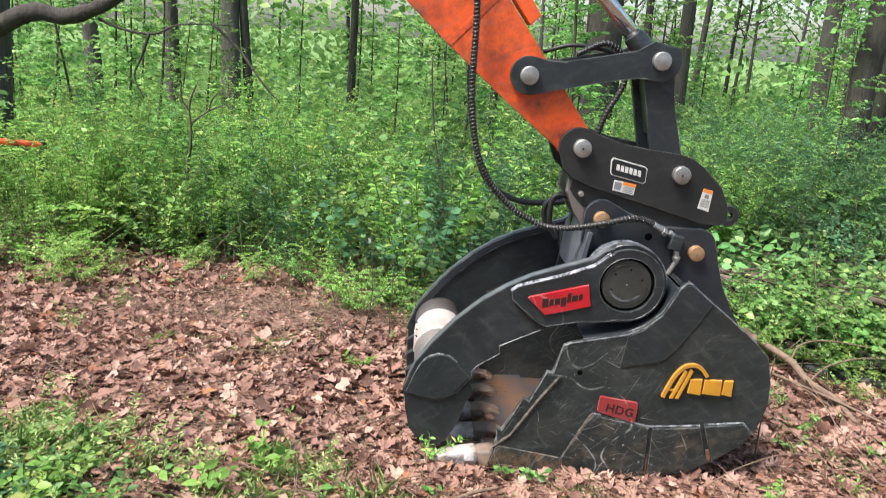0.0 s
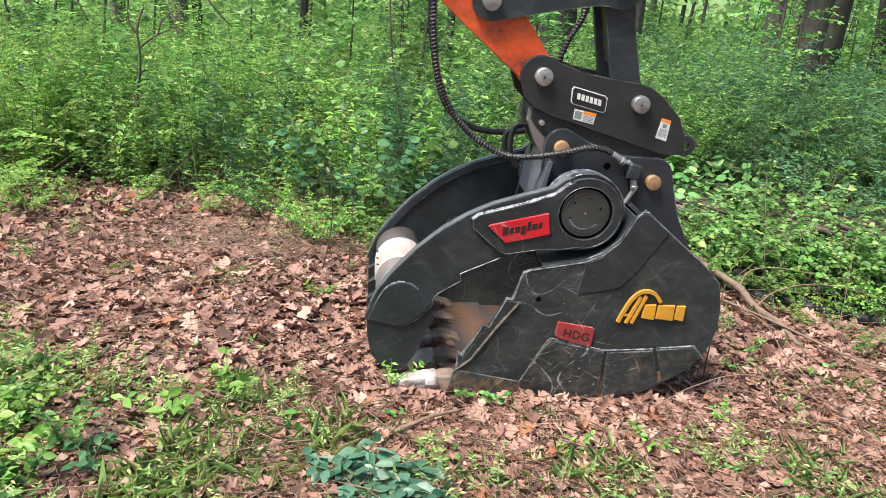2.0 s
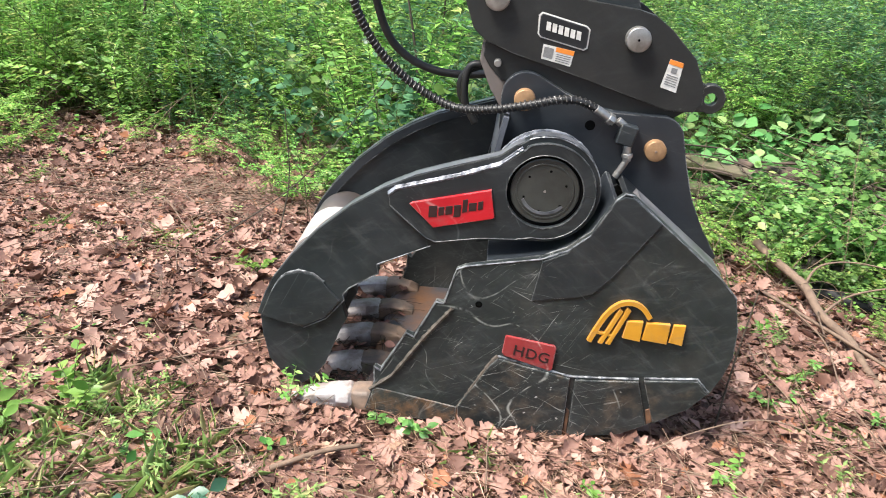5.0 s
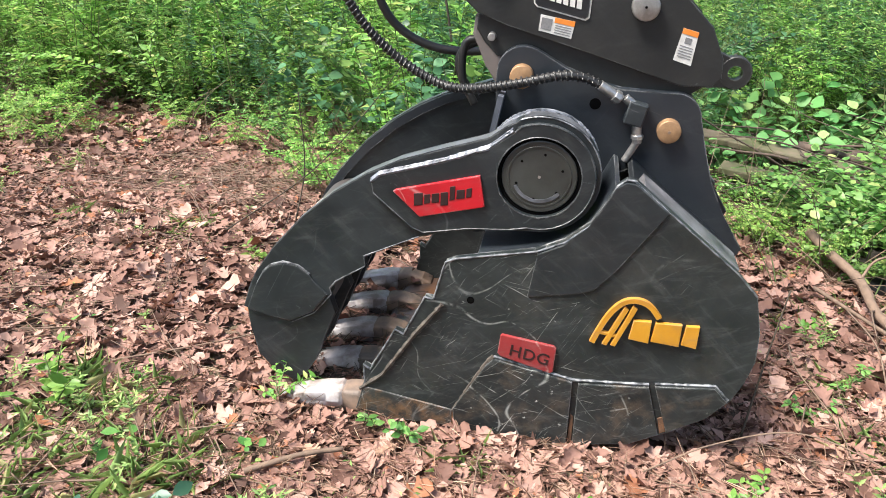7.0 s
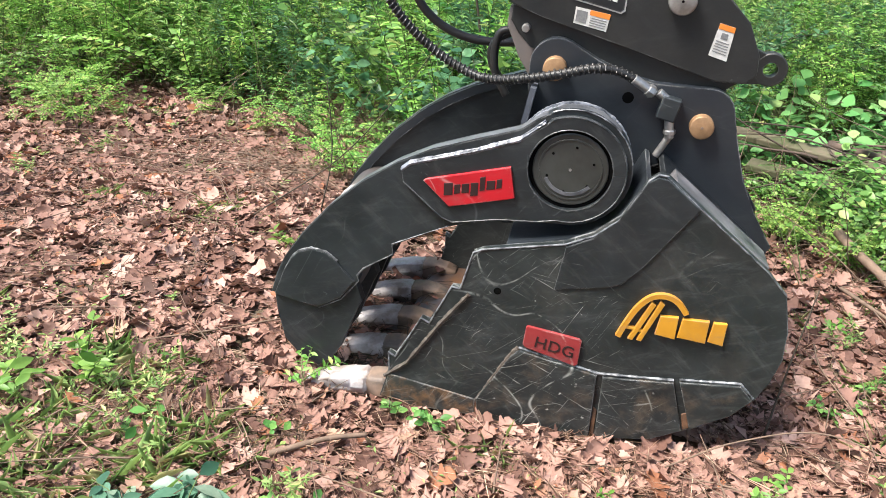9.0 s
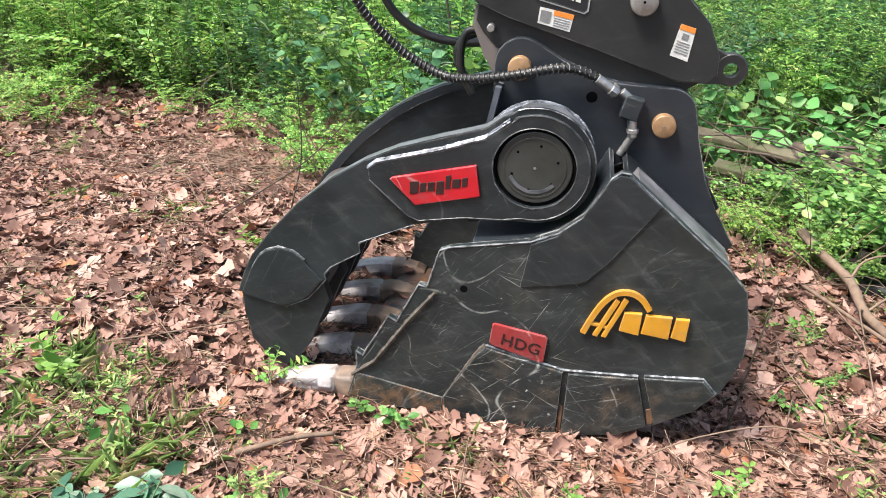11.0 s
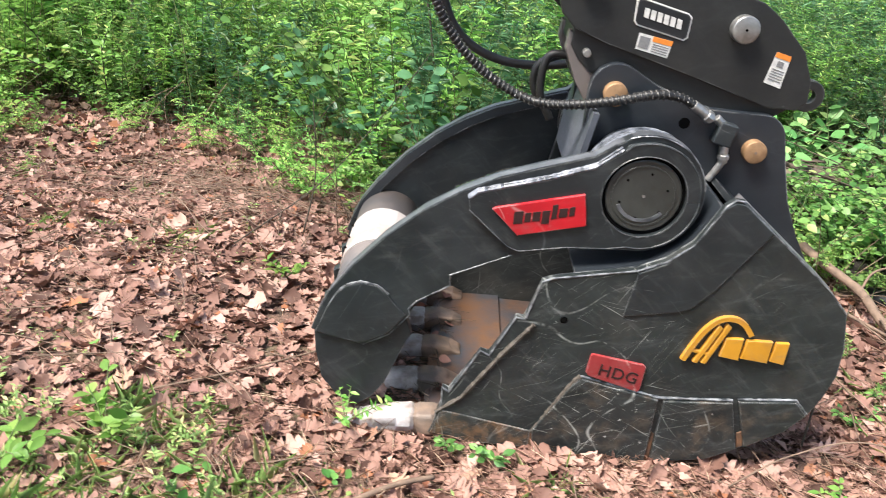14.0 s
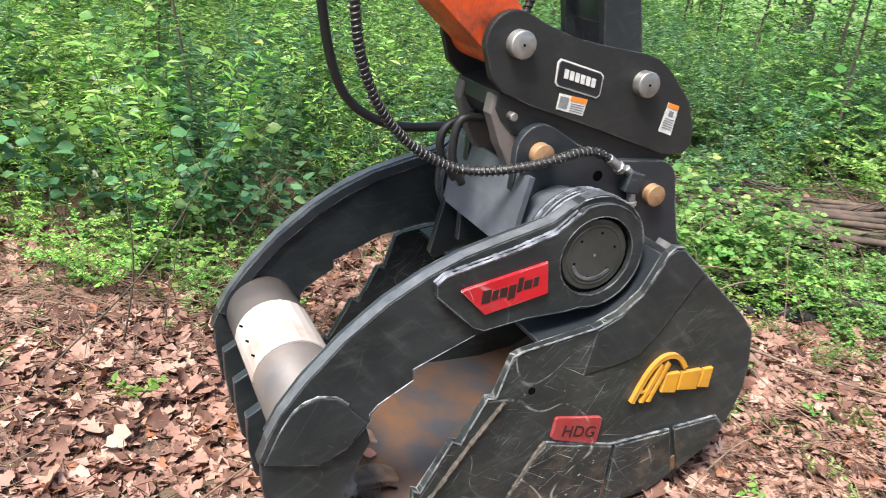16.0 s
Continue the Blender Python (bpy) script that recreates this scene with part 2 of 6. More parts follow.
def leaf_material(name, dark, light, odd, thin=0.45, rough=0.5, odd_from=0.93, stops=(), shine=0.42):
    """Leaves that differ one by one, part of the light passing through."""
    m, t, b = material(name)
    geo = t.nodes.new("ShaderNodeNewGeometry")
    info = t.nodes.new("ShaderNodeObjectInfo")
    r = geo.outputs["Random Per Island"]
    c = ramp(t, r, *(stops or ((0.0, dark), (odd_from - 0.03, light), (odd_from, odd), (1.0, odd))))
    hsv = node(t, "HueSaturation", Color=c)
    t.links.new(math_node(t, "ADD", math_node(t, "MULTIPLY", info.outputs["Random"], 0.5), 0.75), hsv.inputs["Value"])
    t.links.new(math_node(t, "ADD", math_node(t, "MULTIPLY", info.outputs["Random"], 0.035), 0.483), hsv.inputs["Hue"])
    vein = noise_tex(t, coords(t), 60.0, 3.0)
    c = mix(t, ramp(t, vein, (0.3, 0.0), (0.8, 0.35)), hsv.outputs[0], dark)
    t.links.new(c, b.inputs["Base Color"])
    b.inputs["Roughness"].default_value = rough
    b.inputs["Specular IOR Level"].default_value = shine
    tr = node(t, "BsdfTranslucent")
    t.links.new(c, tr.inputs["Color"])
    ms = t.nodes.new("ShaderNodeMixShader")
    ms.inputs[0].default_value = thin
    t.links.new(b.outputs[0], ms.inputs[1])
    t.links.new(tr.outputs[0], ms.inputs[2])
    t.links.new(ms.outputs[0], t.nodes["Material Output"].inputs["Surface"])
    return m


GREEN = leaf_material("bush_leaf", (0.055, 0.155, 0.036), (0.27, 0.49, 0.125), (0.42, 0.52, 0.17), 0.48, 0.42)
LIME = leaf_material("bright_leaf", (0.11, 0.27, 0.045), (0.39, 0.62, 0.15), (0.55, 0.6, 0.2), 0.5, 0.42)
DEEP = leaf_material("deep_green_leaf", (0.03, 0.1, 0.045), (0.13, 0.29, 0.125), (0.22, 0.36, 0.15), 0.4, 0.4)
PALE = leaf_material("pale_round_leaf", (0.1, 0.26, 0.075), (0.22, 0.43, 0.145), (0.34, 0.48, 0.17), 0.38, 0.45, shine=0.3)
BLUEGREEN = leaf_material("wilted_leaf", (0.035, 0.11, 0.07), (0.16, 0.33, 0.22), (0.32, 0.44, 0.32), 0.35, 0.38)
GRASS = leaf_material("grass_blade", (0.18, 0.3, 0.085), (0.43, 0.56, 0.21), (0.58, 0.52, 0.28), 0.48, odd_from=0.85)
WEEDLEAF = leaf_material("weed_leaf", (0.12, 0.22, 0.058), (0.4, 0.55, 0.18), (0.57, 0.55, 0.25), 0.45, 0.42, odd_from=0.88)
CANOPY = leaf_material("canopy_leaf", (0.09, 0.22, 0.05), (0.3, 0.52, 0.15), (0.42, 0.58, 0.2), 0.52, 0.45)
DRYLEAF = leaf_material("fallen_leaf", (0.12, 0.064, 0.047), (0.42, 0.25, 0.19), (0.4, 0.14, 0.06), 0.12, 0.66, shine=0.22, stops=((0.0, (0.05, 0.026, 0.019)), (0.16, (0.16, 0.086, 0.063)), (0.45, (0.292, 0.167, 0.127)), (0.77, (0.405, 0.245, 0.19)), (0.94, (0.54, 0.362, 0.29)), (0.965, (0.37, 0.165, 0.08)), (1.0, (0.25, 0.105, 0.057))))
NEEDLE = leaf_material("dry_needle", (0.2, 0.115, 0.078), (0.46, 0.31, 0.215), (0.58, 0.46, 0.33), 0.1, 0.7)
STEM = plain("green_stem", (0.12, 0.17, 0.05), 0.7, 0.0, 0.25, 30, 0.3)
DARKSTEM = plain("dark_stem", (0.075, 0.06, 0.042), 0.85, 0.0, 0.25, 30, 0.4)

GROUND, gt, gb = material("leaf_mould")
g1 = noise_tex(gt, coords(gt), 16.0, 8.0, 0.7)
g2 = noise_tex(gt, coords(gt, shift=(4, 4, 0)), 1.1, 4.0)
gc = mix(gt, ramp(gt, g1, (0.3, 0.0), (0.7, 1.0)), (0.035, 0.021, 0.015), (0.17, 0.1, 0.072))
gc = mix(gt, ramp(gt, g2, (0.48, 0.0), (0.7, 0.55)), gc, (0.10, 0.115, 0.05))
cells = node(gt, "TexVoronoi", Vector=coords(gt, (1, 1, 0.3)), Scale=34.0)
shard = node(gt, "SeparateColor", Color=cells.outputs["Color"])
gc = mix(gt, ramp(gt, shard.outputs[0], (0.2, 0.0), (0.9, 0.6)), gc, (0.2, 0.115, 0.085))
gsep = node(gt, "SeparateXYZ", Vector=coords(gt))
gfar = ramp(gt, math_node(gt, "MULTIPLY", math_node(gt, "ADD", gsep.outputs["Y"], math_node(gt, "MULTIPLY", g2, 2.0)), 0.05), (0.25, 0.0), (0.42, 1.0))
gc = mix(gt, gfar, gc, mix(gt, ramp(gt, g1, (0.3, 0.0), (0.7, 1.0)), (0.05, 0.11, 0.025), (0.17, 0.28, 0.07)))
gt.links.new(gc, gb.inputs["Base Color"])
gb.inputs["Roughness"].default_value = 0.95
bump(gt, gb, g1, 1.0, 0.03)


# ---- mesh helpers ----
def finish(name, bm, mat, parent=None, label="", smooth=False):
    me = bpy.data.meshes.new(name)
    bmesh.ops.recalc_face_normals(bm, faces=bm.faces)
    bm.to_mesh(me)
    bm.free()
    if smooth:
        me.polygons.foreach_set("use_smooth", [True] * len(me.polygons))
    me.materials.append(mat)
    ob = new(name, me)
    if parent:
        ob.parent = parent
        if parent.type == "EMPTY":
            ob.matrix_parent_inverse = Matrix.Translation(-Vector(parent.location))
    if label:
        tagged(ob, label)
    return ob


def part(name, bm, mat, parent, label="", smooth=False):
    return finish(name, bm, mat, parent, label, smooth)


def thing(name, base, label, category, group=""):
    ob = new(name)
    ob.location = base
    return tagged(ob, label, category, group)


def arc(cx, cz, r, a0, a1, n):
    return [(cx + r * math.cos(radians(a0 + (a1 - a0) * i / n)), cz + r * math.sin(radians(a0 + (a1 - a0) * i / n))) for i in range(n + 1)]


def plate(outline, y0, y1, edge=0.003, bm=None):
    """An upright plate from its outline in x and z, between two values of y, its rims eased."""
    bm = bm or bmesh.new()
    a = [bm.verts.new((x, y0, z)) for x, z in outline]
    b = [bm.verts.new((x, y1, z)) for x, z in outline]
    n = len(outline)
    caps = [bm.faces.new(a), bm.faces.new(b[::-1])]
    for i in range(n):
        bm.faces.new((a[i], b[i], b[(i + 1) % n], a[(i + 1) % n]))
    if edge:
        rims = [e for f in caps for e in f.edges]
        bmesh.ops.bevel(bm, geom=rims, offset=edge, segments=2, profile=0.6, affect="EDGES", clamp_overlap=True)
    return bm


def cyl(p, q, r0, r1=None, segs=32, edge=0.0, bm=None):
    p, q = Vector(p), Vector(q)
    bm = bm or bmesh.new()
    m = Matrix.Translation((p + q) / 2) @ (q - p).to_track_quat("Z", "Y").to_matrix().to_4x4()
    r1 = r0 if r1 is None else r1
    made = bmesh.ops.create_cone(bm, cap_ends=True, segments=segs, radius1=r0, radius2=r1, depth=(q - p).length, matrix=m)["verts"]
    if edge:
        rims = {e for v in made for e in v.link_edges if any(len(f.verts) > 4 for f in e.link_faces)}
        bmesh.ops.bevel(bm, geom=list(rims), offset=edge, segments=2, profile=0.5, affect="EDGES")
    return bm


def ring(cx, cz, r_in, r_out, y0, y1, segs=48, edge=0.003):
    bm = bmesh.new()
    rows = []
    for y, r in ((y0, r_in), (y0, r_out - edge), (y0 + edge, r_out), (y1, r_out), (y1, r_in)):
        rows.append([bm.verts.new((cx + r * math.cos(2 * math.pi * i / segs), y, cz + r * math.sin(2 * math.pi * i / segs))) for i in range(segs)])
    for k in range(5):
        for i in range(segs):
            a, b = rows[k], rows[(k + 1) % 5]
            bm.faces.new((a[i], a[(i + 1) % segs], b[(i + 1) % segs], b[i]))
    return bm


def box(c, size, turn=(0, 0, 0), edge=0.004, bm=None):
    bm = bm or bmesh.new()
    m = pose(*c, *turn) @ Matrix.Diagonal((*size, 1))
    made = bmesh.ops.create_cube(bm, size=1, matrix=m)["verts"]
    if edge:
        bmesh.ops.bevel(bm, geom=list({e for v in made for e in v.link_edges}), offset=edge, segments=2, profile=0.5, affect="EDGES")
    return bm


def smooth_path(points, steps=8):
    """A rounded line through points."""
    p = [Vector(v) for v in points]
    p = [2 * p[0] - p[1]] + p + [2 * p[-1] - p[-2]]
    out = []
    for i in range(1, len(p) - 2):
        for s in range(steps):
            t = s / steps
            out.append(0.5 * ((2 * p[i]) + (p[i + 1] - p[i - 1]) * t + (2 * p[i - 1] - 5 * p[i] + 4 * p[i + 1] - p[i + 2]) * t * t + (3 * p[i] - p[i - 1] - 3 * p[i + 1] + p[i + 2]) * t ** 3))
    return out + [p[-2]]


def frames_along(path):
    out, side = [], None
    for i, p in enumerate(path):
        d = (path[min(i + 1, len(path) - 1)] - path[max(i - 1, 0)]).normalized()
        side = d.orthogonal() if side is None else side - d * side.dot(d)
        side.normalize()
        out.append((p, side.copy(), d.cross(side)))
    return out


def sweep(path, radius, segs=8, bm=None, wobble=0.0, rng=None):
    bm = bm or bmesh.new()
    rows, fr = [], frames_along(path)
    for i, (p, u, v) in enumerate(fr):
        r = radius(i / max(1, len(fr) - 1)) if callable(radius) else radius
        if wobble:
            r *= 1 + (rng or random).uniform(-wobble, wobble)
        rows.append([bm.verts.new(p + (u * math.cos(2 * math.pi * k / segs) + v * math.sin(2 * math.pi * k / segs)) * r) for k in range(segs)])
    for a, b in zip(rows, rows[1:]):
        for k in range(segs):
            bm.faces.new((a[k], a[(k + 1) % segs], b[(k + 1) % segs], b[k]))
    bm.faces.new(rows[0][::-1])
    bm.faces.new(rows[-1])
    return bm


def bead(points, y, r=0.004):
    """A weld bead along points in x and z."""
    rng = random.Random(len(points))
    path = []
    for (x0, z0), (x1, z1) in zip(points, points[1:]):
        n = max(2, int(math.hypot(x1 - x0, z1 - z0) / 0.008))
        path += [Vector((x0 + (x1 - x0) * i / n, y, z0 + (z1 - z0) * i / n)) for i in range(n)]
    path.append(Vector((points[-1][0], y, points[-1][1])))
    return sweep(path, r, 6, wobble=0.3, rng=rng)


def ground_z(x, y):
    """Height of the ground: it falls gently towards the woods and has a low heap of leaves beside the clearing."""
    z = -0.05 * y if y < 6 else -0.3 - 0.03 * (y - 6)
    z = max(z, -1.6)
    z += 0.09 * math.exp(-((x + 1.25) ** 2 / 0.5 + (y - 1.3) ** 2 / 0.5))
    z += 0.018 * noise.noise((x * 1.7, y * 1.7, 0)) + 0.05 * noise.noise((x * 0.35, y * 0.35, 3))
    near = math.exp(-(max(0, abs(x - 0.1) - 0.5) ** 2 + max(0, abs(y - 0.4) - 0.4) ** 2) / 0.1)
    return z * (1 - near) + near * (-0.034 - 0.02 * max(0, y))


# ---- ground ----
def make_ground():
    def steps(fine0, fine1, far, n):
        mid = list(np.linspace(fine0, fine1, n))
        out, d, v = [], (fine1 - fine0) / n, 0
        while v < far:
            d *= 1.22
            v += d
            out.append(v)
        return [fine0 - o for o in reversed(out)] + mid + [fine1 + o for o in out]
    xs, ys = steps(-4.5, 4.5, 500, 110), steps(-3.5, 5, 500, 100)
    bm = bmesh.new()
    rows = [[bm.verts.new((x, y, ground_z(x, y))) for x in xs] for y in ys]
    for a, b in zip(rows, rows[1:]):
        for i in range(len(xs) - 1):
            bm.faces.new((a[i], a[i + 1], b[i + 1], b[i]))
    return tagged(finish("ground", bm, GROUND, smooth=True), "woodland floor of brown leaf mould and litter", "ground", kind="structure")


ground = make_ground()

# ---- grapple bucket ----
W = 0.86
HUB = (0.063, 0.772)
bucket = thing("grapple_bucket", (0.15, 0.43, 0), "scratched black steel excavator bucket with five teeth, on leaves", "bucket")


def both(y0, y1):
    """The same span on the near and on the far side."""
    return ((y0, y1), (W - y1, W - y0))


STEPS = [(-0.425, 0.0), (-0.395, 0.105), (-0.398, 0.163), (-0.378, 0.149), (-0.304, 0.296), (-0.279, 0.284), (-0.22, 0.413), (-0.196, 0.408), (-0.166, 0.527)]
TOP = [(-0.14, 0.54), (0.075, 0.586), (0.145, 0.62), (0.208, 0.677), (0.26, 0.788), (0.28, 0.806), (0.305, 0.804)]
REAR = [(0.585, 0.582), (0.645, 0.52), (0.671, 0.414), (0.677, 0.326), (0.66, 0.25), (0.635, 0.19), (0.58, 0.126), (0.5, 0.067), (0.385, 0.006), (0.225, -0.024), (0.06, -0.028), (-0.13, -0.018), (-0.34, -0.02)]
SIDE = STEPS + TOP + REAR
for y0, y1 in both(0.0, 0.024):
    side = part("side_plate", plate(SIDE, y0, y1, 0.003), WORN, bucket, "scratched black side plate with a stepped front edge")
    front = y0 < 0.1
    s = -1 if front else 1
    face = y0 if front else y1

    def proud(a, b):
        """A span lying on the outer face, from a to b metres out."""
        return (face - b, face - a) if front else (face + a, face + b)
    part("hub_doubler", plate([(0.06, 0.45), (0.078, 0.58), (0.143, 0.613), (0.203, 0.672), (0.257, 0.784), (0.28, 0.8), (0.305, 0.797), (0.393, 0.728), (0.283, 0.555), (0.234, 0.492), (0.2, 0.478)], *proud(0, 0.006), 0.0025), BLACK, side)
    part("wear_plate", plate([(-0.128, 0.052), (-0.037, 0.222), (-0.018, 0.244), (0.207, 0.198), (0.21, -0.022), (-0.12, -0.014)], *proud(0, 0.012), 0.004), SCUFFED, side)
    part("wear_plate", plate([(0.224, 0.196), (0.415, 0.213), (0.462, 0.056), (0.385, 0.011), (0.226, -0.02)], *proud(0, 0.012), 0.004), SCUFFED, side)
    part("wear_plate", plate([(0.43, 0.218), (0.588, 0.234), (0.626, 0.194), (0.58, 0.132), (0.482, 0.066)], *proud(0, 0.012), 0.004), SCUFFED, side)
    part("lip_plate", plate([(-0.419, 0.006), (-0.395, 0.088), (-0.132, 0.045), (-0.132, -0.012), (-0.33, -0.014)], *proud(0, 0.006), 0.001), MUDDY, side, "muddy worn plate along the lower lip")
    yb = (proud(0.003, 0.003))[0]
    part("weld", bead([(-0.41, 0.078), (-0.342, 0.137), (-0.246, 0.291), (-0.17, 0.398)], yb, 0.0068), WELD, side)
    part("weld", bead([(-0.128, 0.04), (-0.037, 0.224), (-0.018, 0.248)], yb, 0.0068), WELD, side)
    part("weld", bead([(-0.018, 0.248), (0.21, 0.202), (0.415, 0.217)], yb, 0.004), EDGE, side)
    part("weld", bead([(0.43, 0.222), (0.588, 0.238), (0.628, 0.197)], yb, 0.004), EDGE, side)
    # bright beads: worn edges with their gloss highlight in the colour
    part("bright_edge", bead([(0.3, 0.802), (0.585, 0.58), (0.645, 0.518)], yb + 0.004 * -s, 0.0022), EDGE, side, "edge rubbed to bare metal, its highlight painted in")
    part("bright_edge", bead(STEPS[1:] + TOP, yb + 0.003 * -s, 0.0028), EDGE, side, "edge rubbed to bare metal, its highlight painted in")
    for strip in ([(0.2115, -0.02), (0.2235, -0.02), (0.2225, 0.075), (0.2125, 0.085)], [(0.465, 0.057), (0.4805, 0.067), (0.467, 0.115), (0.453, 0.108)], [(-0.1315, -0.012), (-0.1205, -0.013), (-0.126, 0.05), (-0.1315, 0.044)]):
        part("packed_mud", plate(strip, *proud(0, 0.005), 0.0015), RUST, side, "rusty mud packed into the seam")
    # flat black disc paints the dark inside of the hole
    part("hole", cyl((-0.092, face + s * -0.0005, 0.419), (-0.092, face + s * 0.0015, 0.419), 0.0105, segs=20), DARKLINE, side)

shell_line = [(-0.43, -0.002), (0.06, -0.006), (0.225, 0.0), (0.375, 0.03), (0.485, 0.088), (0.56, 0.145), (0.612, 0.2), (0.636, 0.256), (0.653, 0.33), (0.647, 0.41), (0.622, 0.51)]


def sheet(line, y0, y1, thick):
    """Bent plate: a line in x and z, drawn across the width."""
    up = []
    for i, (x, z) in enumerate(line):
        x0, z0 = line[max(i - 1, 0)]
        x1, z1 = line[min(i + 1, len(line) - 1)]
        d = math.hypot(x1 - x0, z1 - z0)
        up.append((x - (z1 - z0) / d * thick, z + (x1 - x0) / d * thick))
    return plate(line + up[::-1], y0, y1, 0.0)


part("shell", sheet(shell_line, 0.025, W - 0.025, 0.018), FLOORSTEEL, bucket, "bent floor and back plate, rusty inside")
part("back_plate", sheet([(0.624, 0.504), (0.566, 0.569), (0.305, 0.774)], 0.025, W - 0.025, 0.016), SMOOTH, bucket)
part("cutting_edge", plate([(-0.445, 0.006), (-0.43, 0.02), (-0.2, 0.026), (-0.2, 0.014), (-0.43, -0.006)], 0.022, W - 0.022, 0.002), FLOORSTEEL, bucket, "rusty steel cutting edge")
# rubbed flanges in pale grey; the light on their top is in the colour
part("back_flange", plate([(0.33, 0.782), (0.592, 0.580), (0.58, 0.565), (0.319, 0.764)], 0.024, 0.13, 0.002), FLANGE, bucket, "rubbed flange along the sloping back, its lit top painted pale")
part("back_flange", plate([(0.33, 0.782), (0.592, 0.580), (0.58, 0.565), (0.319, 0.764)], W - 0.13, W - 0.024, 0.002), FLANGE, bucket, "rubbed flange along the sloping back, its lit top painted pale")


def tooth(y):
    """Worn tooth on its adapter."""
    rng = random.Random(int(y * 1000))
    wear = rng.uniform(-0.012, 0.012)
    bm = bmesh.new()
    rows = []
    for x, w, zl, zh in ((-0.468, 0.038, -0.018, 0.046), (-0.48, 0.042, -0.02, 0.05), (-0.52, 0.042, -0.022, 0.046), (-0.59, 0.04, -0.024, 0.028), (-0.66, 0.038, -0.026, 0.006), (-0.718 + wear, 0.034, -0.028, -0.012)):
        w2 = w * 0.8
        rows.append([bm.verts.new(v) for v in ((x, y - w2, zl), (x, y - w, (zl + zh) / 2 - 0.004), (x, y - w * 0.85, zh - 0.004), (x, y, zh - 0.002), (x, y + w * 0.85, zh - 0.004), (x, y + w, (zl + zh) / 2 - 0.004), (x, y + w2, zl))])
    for a, b in zip(rows, rows[1:]):
        for i in range(7):
            bm.faces.new((a[i], a[(i + 1) % 7], b[(i + 1) % 7], b[i]))
    bm.faces.new(rows[0])
    bm.faces.new(rows[-1][::-1])
    bmesh.ops.bevel(bm, geom=bm.edges[:], offset=0.003, segments=2, profile=0.5, affect="EDGES")
    for v in bm.verts:
        v.co += Vector((rng.gauss(0, 0.001), rng.gauss(0, 0.001), rng.gauss(0, 0.001)))
    top = part("tooth", bm, TOOTH, bucket, "ground-polished steel tooth on a rusty adapter", True)
    bm = bmesh.new()
    rows = []
    for x, w, zl, zh in ((-0.34, 0.034, 0.012, 0.03), (-0.375, 0.038, 0.0, 0.046), (-0.42, 0.04, -0.014, 0.054), (-0.46, 0.039, -0.016, 0.051), (-0.482, 0.032, -0.008, 0.04)):
        rows.append([bm.verts.new(v) for v in ((x, y - w, zl), (x, y - w, zh - 0.008), (x, y - w * 0.75, zh), (x, y + w * 0.75, zh), (x, y + w, zh - 0.008), (x, y + w, zl))])
    for a, b in zip(rows, rows[1:]):
        for i in range(6):
            bm.faces.new((a[i], a[(i + 1) % 6], b[(i + 1) % 6], b[i]))
    bm.faces.new(rows[0])
    bm.faces.new(rows[-1][::-1])
    bmesh.ops.bevel(bm, geom=bm.edges[:], offset=0.004, segments=2, profile=0.5, affect="EDGES")
    for v in bm.verts:
        v.co += Vector((rng.gauss(0, 0.0012), rng.gauss(0, 0.0012), rng.gauss(0, 0.0012)))
    part("adapter", bm, ADAPTER, top, "rust-brown cast adapter", True)


for k in range(5):
    tooth(0.045 + 0.1925 * k)

# ears that hold the pins, the tube between them and the front brace
EAR = [(-0.075, 0.62), (-0.083, 0.91), (-0.085, 0.972)] + arc(-0.013, 0.987, 0.072, 180, 62, 8) + [(0.1, 1.008), (0.18, 0.974), (0.256, 0.958), (0.37, 0.959)] + arc(0.402, 0.888, 0.073, 90, 5, 6) + [(0.494, 0.826), (0.531, 0.716), (0.581, 0.62), (0.645, 0.525), (0.632, 0.50), (0.3, 0.74), (0.1, 0.64)]
PINS = ((-0.015, 0.98), (0.392, 0.86))
for y0, y1 in both(0.275, 0.303):
    ear = part("ear_plate", plate(EAR, y0, y1, 0.003), EARPAINT, bucket, "smooth black ear plate for the coupler pins")
    face = y0 if y0 < 0.4 else y1
    s = -1 if y0 < 0.4 else 1
    # black disc on the ear, the hole's dark inside as colour
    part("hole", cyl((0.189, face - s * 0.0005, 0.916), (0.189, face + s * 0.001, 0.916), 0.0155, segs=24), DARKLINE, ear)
for x, z in PINS:
    pin = part("pin", cyl((x, 0.247, z), (x, W - 0.247, z), 0.032, segs=40, edge=0.003), BRASS, bucket, "copper-coloured greased pin", True)
    part("centre_mark", cyl((x, 0.2455, z), (x, 0.2475, z), 0.004, segs=12), ADAPTER, pin)
part("cross_tube", cyl((HUB[0], 0.095, HUB[1]), (HUB[0], W - 0.095, HUB[1]), 0.108, segs=56, edge=0.004), SKYSHEEN, bucket, smooth=False)
for y0, y1 in both(0.16, 0.275):
    part("bearing_collar", cyl((HUB[0], y0, HUB[1]), (HUB[0], y1, HUB[1]), 0.12, segs=56, edge=0.006), SKYSHEEN, bucket)
for y0, y1 in both(0.2, 0.228):
    part("gusset", plate([(-0.098, 0.738), (-0.132, 0.55), (-0.118, 0.53), (-0.09, 0.535), (0.03, 0.62), (0.03, 0.738)], y0, y1, 0.004), SMOOTH, bucket, "black gusset under the front plate")
part("front_plate", sheet([(-0.084, 0.722), (-0.075, 0.82), (-0.056, 0.932)], 0.21, W - 0.21, 0.016), SKYSHEEN, bucket, "steep front plate between the ears, sky reflection painted grey")
